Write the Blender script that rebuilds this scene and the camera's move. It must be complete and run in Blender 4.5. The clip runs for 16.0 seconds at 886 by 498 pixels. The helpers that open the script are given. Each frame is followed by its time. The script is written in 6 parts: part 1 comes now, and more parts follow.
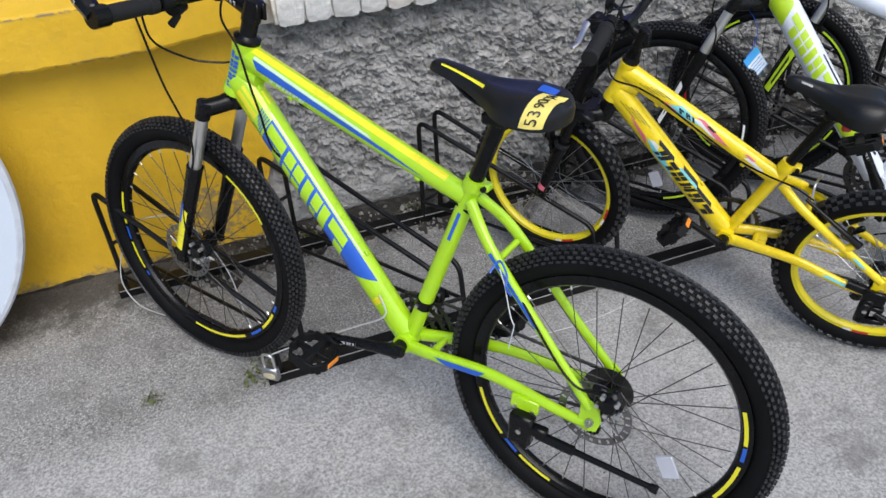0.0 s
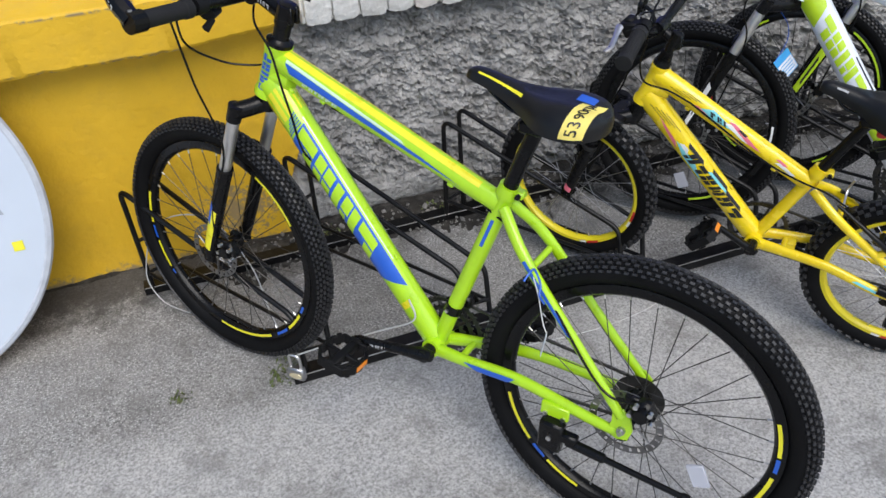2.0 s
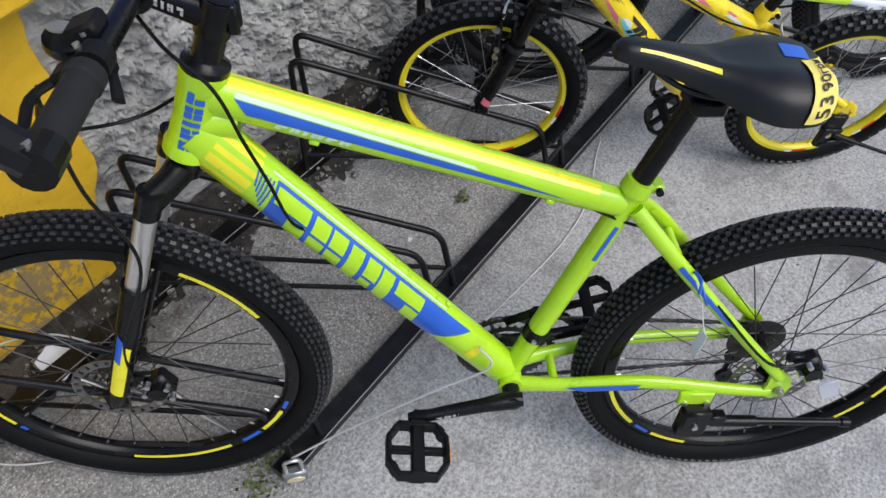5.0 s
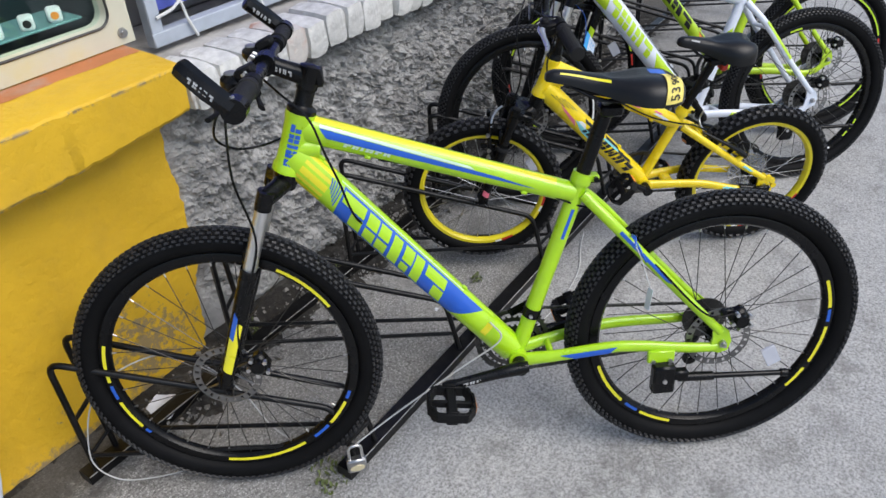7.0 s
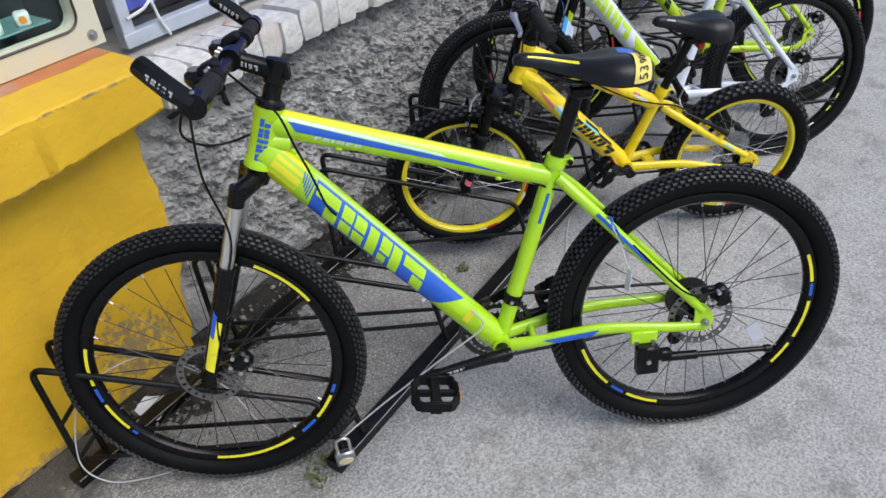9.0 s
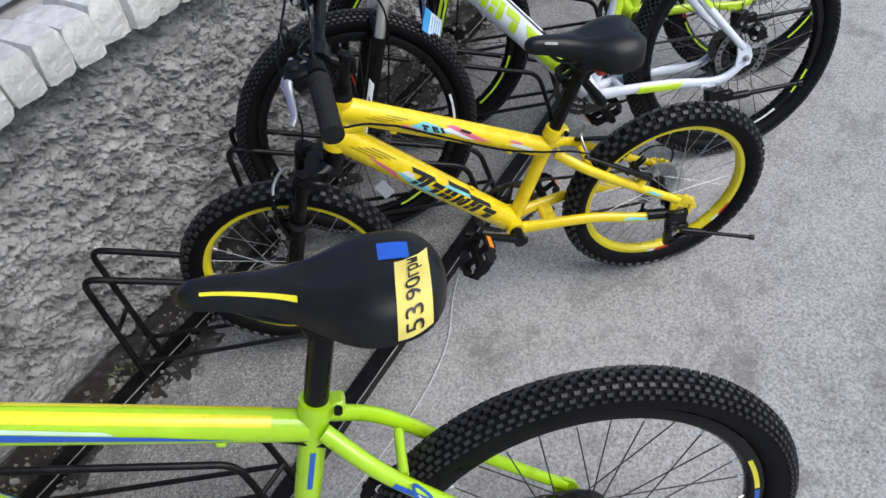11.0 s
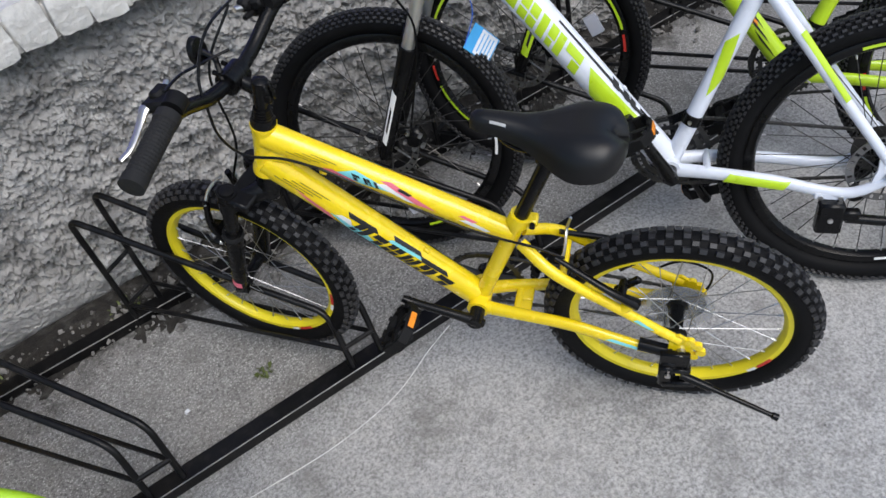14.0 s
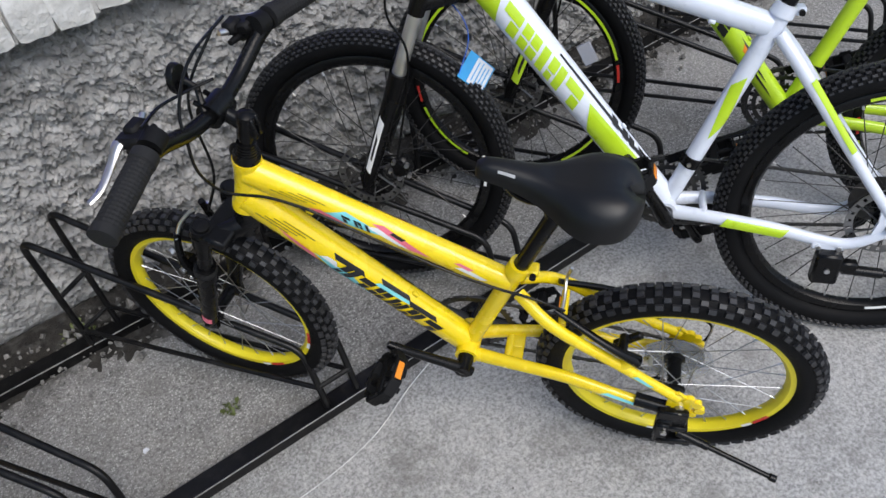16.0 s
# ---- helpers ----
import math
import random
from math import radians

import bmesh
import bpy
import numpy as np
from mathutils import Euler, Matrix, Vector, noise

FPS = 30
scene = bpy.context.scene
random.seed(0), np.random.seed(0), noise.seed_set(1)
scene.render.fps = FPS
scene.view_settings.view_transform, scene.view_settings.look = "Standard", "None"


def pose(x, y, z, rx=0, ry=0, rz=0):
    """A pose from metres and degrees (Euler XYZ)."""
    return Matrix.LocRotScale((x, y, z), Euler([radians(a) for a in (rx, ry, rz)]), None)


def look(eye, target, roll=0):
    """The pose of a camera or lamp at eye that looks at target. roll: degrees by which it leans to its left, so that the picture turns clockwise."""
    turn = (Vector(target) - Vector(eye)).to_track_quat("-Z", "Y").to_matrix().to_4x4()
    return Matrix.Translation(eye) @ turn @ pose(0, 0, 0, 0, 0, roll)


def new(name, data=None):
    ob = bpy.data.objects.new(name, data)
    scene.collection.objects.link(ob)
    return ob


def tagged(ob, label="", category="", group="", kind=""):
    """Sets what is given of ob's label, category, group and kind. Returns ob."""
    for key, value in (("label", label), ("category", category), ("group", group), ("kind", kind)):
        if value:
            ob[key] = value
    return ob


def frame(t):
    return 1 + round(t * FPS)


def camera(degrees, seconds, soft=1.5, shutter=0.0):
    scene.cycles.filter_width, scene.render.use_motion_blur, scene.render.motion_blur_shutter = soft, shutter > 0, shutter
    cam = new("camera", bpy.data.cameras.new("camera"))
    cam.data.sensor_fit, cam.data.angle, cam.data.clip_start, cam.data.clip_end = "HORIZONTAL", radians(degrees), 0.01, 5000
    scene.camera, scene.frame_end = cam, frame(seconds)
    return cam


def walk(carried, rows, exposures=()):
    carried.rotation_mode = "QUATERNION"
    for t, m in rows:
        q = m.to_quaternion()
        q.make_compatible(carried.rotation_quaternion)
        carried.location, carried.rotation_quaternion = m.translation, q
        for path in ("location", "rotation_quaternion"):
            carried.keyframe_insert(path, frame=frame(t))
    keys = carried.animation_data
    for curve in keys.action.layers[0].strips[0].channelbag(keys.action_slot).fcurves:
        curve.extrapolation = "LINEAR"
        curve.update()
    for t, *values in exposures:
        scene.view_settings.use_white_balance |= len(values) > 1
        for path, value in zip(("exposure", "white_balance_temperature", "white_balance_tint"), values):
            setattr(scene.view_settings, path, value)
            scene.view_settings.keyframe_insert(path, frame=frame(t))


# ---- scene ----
cam = camera(62.3, 16.0)
PATH = [
    (0, (0.157, -0.108, 1.466), (0.687, 1.372, 0.229), -2.4),
    (0.5, (0.114, -0.119, 1.495), (0.682, 1.365, 0.282), -1.5),
    (1, (0.116, -0.104, 1.483), (0.668, 1.352, 0.228), -1.4),
    (1.5, (0.112, -0.097, 1.491), (0.662, 1.361, 0.238), -1.7),
    (2, (0.125, -0.07, 1.493), (0.623, 1.401, 0.232), -2.5),
    (2.5, (0.11, -0.002, 1.489), (0.534, 1.478, 0.212), -2.6),
    (3, (0.11, 0.25, 1.494), (0.485, 1.698, 0.165), -5.0),
    (3.5, (0.127, 0.495, 1.467), (0.631, 1.74, -0.016), -4.3),
    (4, (0.012, 0.737, 1.441), (0.909, 1.52, -0.166), 2.4),
    (4.5, (-0.052, 0.807, 1.409), (0.951, 1.357, -0.231), 7.4),
    (5, (-0.106, 0.801, 1.438), (0.909, 1.454, -0.157), 4.4),
    (5.2, (-0.161, 0.807, 1.47), (0.92, 1.453, -0.083), 4.6),
    (7.3, (-0.62, 0.401, 1.474), (0.709, 1.368, 0.335), -2.7),
    (7.5, (-0.622, 0.396, 1.477), (0.715, 1.362, 0.345), -2.6),
    (8, (-0.631, 0.387, 1.476), (0.707, 1.353, 0.347), -2.7),
    (8.5, (-0.626, 0.388, 1.471), (0.699, 1.35, 0.323), -3.5),
    (9, (-0.576, 0.395, 1.46), (0.729, 1.343, 0.277), -4.9),
    (9.3, (-0.473, 0.422, 1.449), (0.81, 1.307, 0.195), -6.1),
    (9.5, (-0.338, 0.451, 1.42), (0.944, 1.294, 0.137), -5.1),
    (9.9, (-0.114, 0.519, 1.444), (1.131, 1.286, 0.08), -5.1),
    (10, (-0.059, 0.512, 1.442), (1.197, 1.271, 0.084), -5.7),
    (10.2, (0.02, 0.516, 1.443), (1.251, 1.28, 0.064), -6.6),
    (12.3, (0.743, 0.484, 1.389), (1.658, 1.498, -0.072), -10.8),
    (12.5, (0.802, 0.446, 1.377), (1.631, 1.516, -0.096), -11.2),
    (13, (0.925, 0.346, 1.376), (1.562, 1.557, -0.083), -12.4),
    (13.5, (0.963, 0.306, 1.389), (1.536, 1.549, -0.068), -14.5),
    (14, (0.954, 0.278, 1.386), (1.539, 1.533, -0.056), -13.2),
    (14.5, (0.955, 0.273, 1.386), (1.553, 1.544, -0.038), -12.5),
    (15, (0.947, 0.275, 1.396), (1.547, 1.561, -0.013), -12.5),
    (15.5, (0.95, 0.313, 1.398), (1.549, 1.59, -0.02), -12.7),
    (16, (0.968, 0.411, 1.391), (1.649, 1.592, -0.073), -7.8),
]
walk(cam, [(t, look(eye, target, roll)) for t, eye, target, roll in PATH])

# ---- light ----
world = bpy.data.worlds.new("sky")
scene.world = world
world.use_nodes = True
wn, wl = world.node_tree.nodes, world.node_tree.links
sky = wn.new("ShaderNodeTexSky")
sky.sky_type, sky.sun_disc = "NISHITA", False
sky.sun_elevation, sky.sun_rotation = radians(55), radians(160)
sky.air_density, sky.dust_density = 1.0, 1.8
wn["Background"].inputs["Strength"].default_value = 0.185
wl.new(sky.outputs["Color"], wn["Background"].inputs["Color"])
sun = new("sun", bpy.data.lights.new("sun", "SUN"))
sun.data.energy, sun.data.angle, sun.data.color = 2.2, radians(40), (1.0, 0.985, 0.96)
sun.matrix_world = look((0.5, -3, 5), (0.9, 0.9, 0))


# ---- materials ----
def shader(name, color, rough=0.5, metal=0.0, vary=0.12, scale=30.0, bump=0.0, bump_scale=200.0, coat=0.0, dirt=None, dirt_scale=4.0, dirt_amount=0.3, rand=0.0, spec=0.5, bump_dist=0.002):
    m = bpy.data.materials.new(name)
    m.use_nodes = True
    n, l = m.node_tree.nodes, m.node_tree.links
    p = n["Principled BSDF"]
    co = n.new("ShaderNodeTexCoord")
    big = n.new("ShaderNodeTexNoise")
    big.inputs["Scale"].default_value, big.inputs["Detail"].default_value = scale, 5
    l.new(co.outputs["Object"], big.inputs["Vector"])
    ramp = n.new("ShaderNodeMapRange")
    ramp.inputs["From Min"].default_value, ramp.inputs["From Max"].default_value = 0.3, 0.7
    ramp.inputs["To Min"].default_value, ramp.inputs["To Max"].default_value = 1 - vary, 1 + vary
    l.new(big.outputs["Fac"], ramp.inputs["Value"])
    base = n.new("ShaderNodeMix")
    base.data_type, base.blend_type = "RGBA", "MULTIPLY"
    base.inputs["Factor"].default_value = 1
    base.inputs[6].default_value = (*color, 1)
    l.new(ramp.outputs["Result"], base.inputs[7])
    out = base.outputs[2]
    if rand:
        info = n.new("ShaderNodeObjectInfo")
        rr = n.new("ShaderNodeMapRange")
        rr.inputs["To Min"].default_value, rr.inputs["To Max"].default_value = 1 - rand, 1 + rand
        l.new(info.outputs["Random"], rr.inputs["Value"])
        mm = n.new("ShaderNodeMix")
        mm.data_type, mm.blend_type = "RGBA", "MULTIPLY"
        mm.inputs["Factor"].default_value = 1
        l.new(out, mm.inputs[6]), l.new(rr.outputs["Result"], mm.inputs[7])
        out = mm.outputs[2]
    if dirt:
        dn = n.new("ShaderNodeTexNoise")
        dn.inputs["Scale"].default_value, dn.inputs["Detail"].default_value = dirt_scale, 8
        dn.inputs["Roughness"].default_value = 0.65
        l.new(co.outputs["Object"], dn.inputs["Vector"])
        dr = n.new("ShaderNodeMapRange")
        dr.inputs["From Min"].default_value, dr.inputs["From Max"].default_value = 0.5, 0.72
        dr.inputs["To Max"].default_value = dirt_amount
        l.new(dn.outputs["Fac"], dr.inputs["Value"])
        dm = n.new("ShaderNodeMix")
        dm.data_type = "RGBA"
        l.new(dr.outputs["Result"], dm.inputs["Factor"])
        l.new(out, dm.inputs[6])
        dm.inputs[7].default_value = (*dirt, 1)
        out = dm.outputs[2]
    l.new(out, p.inputs["Base Color"])
    rv = n.new("ShaderNodeMapRange")
    rv.inputs["To Min"].default_value, rv.inputs["To Max"].default_value = max(rough - 0.1, 0.03), min(rough + 0.1, 1)
    l.new(big.outputs["Fac"], rv.inputs["Value"])
    l.new(rv.outputs["Result"], p.inputs["Roughness"])
    p.inputs["Metallic"].default_value = metal
    p.inputs["Specular IOR Level"].default_value = spec
    p.inputs["Coat Weight"].default_value, p.inputs["Coat Roughness"].default_value = coat, 0.08
    if bump:
        bn = n.new("ShaderNodeTexNoise")
        bn.inputs["Scale"].default_value, bn.inputs["Detail"].default_value, bn.inputs["Roughness"].default_value = bump_scale, 6, 0.65
        l.new(co.outputs["Object"], bn.inputs["Vector"])
        bu = n.new("ShaderNodeBump")
        bu.inputs["Strength"].default_value, bu.inputs["Distance"].default_value = bump, bump_dist
        l.new(bn.outputs["Fac"], bu.inputs["Height"])
        l.new(bu.outputs["Normal"], p.inputs["Normal"])
    return m


LIME = shader("lime_paint", (0.42, 0.70, 0.012), 0.3, vary=0.05, coat=0.5)
LEMON = shader("lemon_decal", (0.80, 0.72, 0.02), 0.3, vary=0.05, coat=0.4)
BLUE = shader("blue_decal", (0.012, 0.10, 0.52), 0.35, vary=0.06, coat=0.3)
PALE = shader("pale_decal", (0.62, 0.80, 0.60), 0.35, vary=0.05, coat=0.3)
YELLOW = shader("yellow_paint", (0.90, 0.665, 0.008), 0.26, vary=0.05, coat=0.5)
ICE = shader("white_paint", (0.74, 0.78, 0.86), 0.3, vary=0.04, coat=0.5)
NEON = shader("neon_paint", (0.50, 0.72, 0.02), 0.3, vary=0.05, coat=0.5)
CYAN = shader("cyan_decal", (0.22, 0.66, 0.70), 0.35, vary=0.1)
PINK = shader("pink_decal", (0.75, 0.16, 0.22), 0.35, vary=0.1)
ORANGE = shader("orange_plastic", (0.85, 0.27, 0.02), 0.3, vary=0.1)
RED = shader("red_plastic", (0.55, 0.03, 0.02), 0.3, vary=0.1)
INK = shader("black_decal", (0.012, 0.012, 0.013), 0.45)
WHITE = shader("white_decal", (0.78, 0.78, 0.76), 0.5)
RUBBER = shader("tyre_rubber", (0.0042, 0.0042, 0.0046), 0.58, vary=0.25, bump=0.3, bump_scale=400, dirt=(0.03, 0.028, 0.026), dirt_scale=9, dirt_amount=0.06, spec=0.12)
# lighter than the carcass: dust, plus the blocks' sky sheen put into colour
TREAD_SHEEN = shader("tread_sheen_rubber", (0.022, 0.022, 0.0236), 0.46, vary=0.35, scale=60, dirt=(0.06, 0.057, 0.053), dirt_scale=14, dirt_amount=0.25, spec=0.42)
BLACK = shader("black_enamel", (0.004, 0.004, 0.0043), 0.26, vary=0.2, spec=0.22)
STANCHION = shader("polished_stanchion", (0.70, 0.69, 0.67), 0.42, metal=1.0, vary=0.06)
MATTE = shader("black_plastic", (0.006, 0.006, 0.0064), 0.55, vary=0.2, bump=0.2, bump_scale=500, spec=0.16)
VINYL = shader("saddle_vinyl", (0.0055, 0.0055, 0.0059), 0.36, vary=0.15, bump=0.15, bump_scale=700, spec=0.34)
GRIP = shader("grip_rubber", (0.014, 0.014, 0.0145), 0.7, vary=0.15, bump=0.4, bump_scale=600, spec=0.25)
CHROME = shader("bright_steel", (0.64, 0.635, 0.63), 0.3, metal=1.0, vary=0.05)
DISC = shader("disc_steel", (0.27, 0.265, 0.26), 0.40, metal=1.0, vary=0.15)
STEEL = shader("dull_steel", (0.42, 0.42, 0.43), 0.38, metal=1.0, vary=0.15)
DARKSTEEL = shader("dark_steel", (0.07, 0.068, 0.065), 0.42, metal=0.8, vary=0.25)
BRASS = shader("brass", (0.80, 0.70, 0.46), 0.42, metal=0.5, vary=0.15)
YRIM = shader("yellow_rim", (0.80, 0.66, 0.02), 0.35, vary=0.05)
TAGPAPER = shader("tag_paper", (0.80, 0.66, 0.16), 0.7, vary=0.06)
PAPER = shader("white_paper", (0.68, 0.70, 0.74), 0.7, vary=0.08)
TAGBLUE = shader("blue_card", (0.05, 0.33, 0.68), 0.5, vary=0.08)
RACKPAINT = shader("rack_enamel", (0.0045, 0.0045, 0.0049), 0.34, vary=0.35, bump=0.25, bump_scale=150, dirt=(0.07, 0.063, 0.056), dirt_scale=30, dirt_amount=0.18, spec=0.30)
WORN_GLINT = shader("worn_glint_steel", (0.33, 0.32, 0.31), 0.45, metal=0.5, vary=0.4, scale=40)
CLEAR = shader("clear_plastic", (0.62, 0.64, 0.72), 0.15, vary=0.03)
CLEAR.node_tree.nodes["Principled BSDF"].inputs["Alpha"].default_value = 0.5
SIGNWHITE = shader("sign_white", (0.50, 0.555, 0.63), 0.35, vary=0.05, scale=3)
LEAF = shader("weed_leaf", (0.10, 0.125, 0.032), 0.6, vary=0.3)
FRAMEGREY = shader("grille_paint", (0.40, 0.44, 0.50), 0.45, vary=0.08, bump=0.2, dirt=(0.2, 0.18, 0.16), dirt_amount=0.3)
BLUEPANEL = shader("blue_panel", (0.075, 0.10, 0.42), 0.5, vary=0.1, scale=6)
CASEPAINT = shader("case_paint", (0.62, 0.60, 0.48), 0.45, vary=0.08, scale=6, bump=0.2, dirt=(0.62, 0.50, 0.12), dirt_scale=3, dirt_amount=0.6)
CASEDARK = shader("case_inside", (0.02, 0.035, 0.04), 0.4, vary=0.4, scale=5)
ROPE = shader("rope", (0.62, 0.62, 0.60), 0.8, vary=0.15)
CONCRETE = shader("sill_mortar", (0.30, 0.285, 0.265), 0.92, vary=0.3, scale=12, bump=0.9, bump_scale=60, dirt=(0.55, 0.53, 0.5), dirt_scale=7, dirt_amount=0.7)
BRICK = shader("whitewashed_brick", (0.64, 0.63, 0.60), 0.9, vary=0.2, scale=26, bump=1.0, bump_scale=55, bump_dist=0.007, dirt=(0.30, 0.28, 0.26), dirt_scale=16, dirt_amount=0.7, rand=0.12)
REDBRICK = shader("bare_brick", (0.58, 0.54, 0.50), 0.9, vary=0.2, scale=22, bump=1.0, bump_scale=55, bump_dist=0.007, dirt=(0.36, 0.14, 0.07), dirt_scale=11, dirt_amount=0.85)
CABLEGREY = shader("coated_cable", (0.48, 0.48, 0.47), 0.5, vary=0.1)
ORANGEWALL = shader("orange_wall_paint", (0.48, 0.17, 0.06), 0.7, vary=0.2, scale=9, bump=0.5, bump_scale=60, dirt=(0.40, 0.37, 0.33), dirt_scale=8, dirt_amount=0.7)
FACADE = shader("facade_render", (0.36, 0.34, 0.31), 0.9, vary=0.15, scale=6, bump=0.6, bump_scale=60)
SOIL = shader("soil", (0.026, 0.023, 0.019), 0.95, vary=0.5, scale=40, bump=1.0, bump_scale=90, bump_dist=0.008, dirt=(0.12, 0.114, 0.104), dirt_scale=22, dirt_amount=0.7)
glass = bpy.data.materials.new("case_glass")
glass.use_nodes = True
gp = glass.node_tree.nodes["Principled BSDF"]
gp.inputs["Base Color"].default_value = (0.75, 0.9, 0.88, 1)
gp.inputs["Transmission Weight"].default_value, gp.inputs["Roughness"].default_value, gp.inputs["IOR"].default_value = 1.0, 0.02, 1.45


def ground_shader():
    m = bpy.data.materials.new("worn_asphalt")
    m.use_nodes = True
    n, l = m.node_tree.nodes, m.node_tree.links
    p = n["Principled BSDF"]
    co = n.new("ShaderNodeTexCoord")

    def noise_node(scale, detail=6, rough=0.6):
        t = n.new("ShaderNodeTexNoise")
        t.inputs["Scale"].default_value, t.inputs["Detail"].default_value, t.inputs["Roughness"].default_value = scale, detail, rough
        l.new(co.outputs["Object"], t.inputs["Vector"])
        return t.outputs["Fac"]

    def ranged(value, a, b, c, d):
        r = n.new("ShaderNodeMapRange")
        for key, v in zip(("From Min", "From Max", "To Min", "To Max"), (a, b, c, d)):
            r.inputs[key].default_value = v
        l.new(value, r.inputs["Value"])
        return r.outputs["Result"]

    def mixed(fac, a, b, mode="MIX"):
        x = n.new("ShaderNodeMix")
        x.data_type, x.blend_type = "RGBA", mode
        if isinstance(fac, float):
            x.inputs["Factor"].default_value = fac
        else:
            l.new(fac, x.inputs["Factor"])
        for k, v in ((6, a), (7, b)):
            if isinstance(v, tuple):
                x.inputs[k].default_value = (*v, 1)
            else:
                l.new(v, x.inputs[k])
        return x.outputs[2]

    sep = n.new("ShaderNodeSeparateXYZ")
    l.new(co.outputs["Object"], sep.inputs["Vector"])

    def added(a, b, k):
        q = n.new("ShaderNodeMath")
        q.operation = "MULTIPLY_ADD"
        l.new(a, q.inputs[0])
        q.inputs[1].default_value = k
        l.new(b, q.inputs[2])
        return q.outputs["Value"]

    vor = n.new("ShaderNodeTexVoronoi")
    vor.inputs["Scale"].default_value = 230
    l.new(co.outputs["Object"], vor.inputs["Vector"])
    fine = noise_node(140, 5, 0.75)
    edge = noise_node(4, 6, 0.65)
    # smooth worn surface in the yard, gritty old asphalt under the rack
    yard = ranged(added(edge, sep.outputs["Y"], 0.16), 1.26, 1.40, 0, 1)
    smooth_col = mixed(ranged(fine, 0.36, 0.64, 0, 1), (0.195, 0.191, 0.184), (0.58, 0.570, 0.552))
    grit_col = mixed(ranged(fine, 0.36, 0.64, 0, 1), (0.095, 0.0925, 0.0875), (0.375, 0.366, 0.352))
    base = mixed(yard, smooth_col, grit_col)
    cell = n.new("ShaderNodeSeparateColor")
    l.new(vor.outputs["Color"], cell.inputs["Color"])
    stone = n.new("ShaderNodeMath")
    stone.operation = "MULTIPLY"
    l.new(ranged(vor.outputs["Distance"], 0.22, 0.62, 1, 0), stone.inputs[0])
    l.new(ranged(cell.outputs["Red"], 0.52, 0.95, 0, 1), stone.inputs[1])
    amount = n.new("ShaderNodeMath")
    amount.operation = "MULTIPLY"
    l.new(stone.outputs["Value"], amount.inputs[0])
    l.new(ranged(added(edge, yard, 0.9), 0.3, 1.3, 0.30, 1.0), amount.inputs[1])
    pale = mixed(amount.outputs["Value"], base, (0.62, 0.61, 0.58))
    broad = mixed(ranged(noise_node(1.7, 8, 0.7), 0.42, 0.66, 0, 0.25), pale, (0.50, 0.488, 0.465))
    stain = mixed(ranged(noise_node(6, 8, 0.72), 0.50, 0.66, 0, 0.6), broad, (0.16, 0.154, 0.143))
    # dirt towards the wall, its colour deepened for the shade at the foot
    dirt_shade = mixed(ranged(added(noise_node(11, 8, 0.72), sep.outputs["Y"], 0.60), 2.00, 2.15, 0, 0.85), stain, (0.062, 0.058, 0.052))
    l.new(dirt_shade, p.inputs["Base Color"])
    p.inputs["Roughness"].default_value = 0.92
    p.inputs["Specular IOR Level"].default_value = 0.3
    bump = n.new("ShaderNodeBump")
    bump.inputs["Strength"].default_value, bump.inputs["Distance"].default_value = 0.6, 0.004
    l.new(fine, bump.inputs["Height"])
    bump2 = n.new("ShaderNodeBump")
    bump2.inputs["Strength"].default_value, bump2.inputs["Distance"].default_value = 0.45, 0.010
    l.new(noise_node(28, 8, 0.75), bump2.inputs["Height"])
    l.new(bump.outputs["Normal"], bump2.inputs["Normal"])
    l.new(bump2.outputs["Normal"], p.inputs["Normal"])
    return m


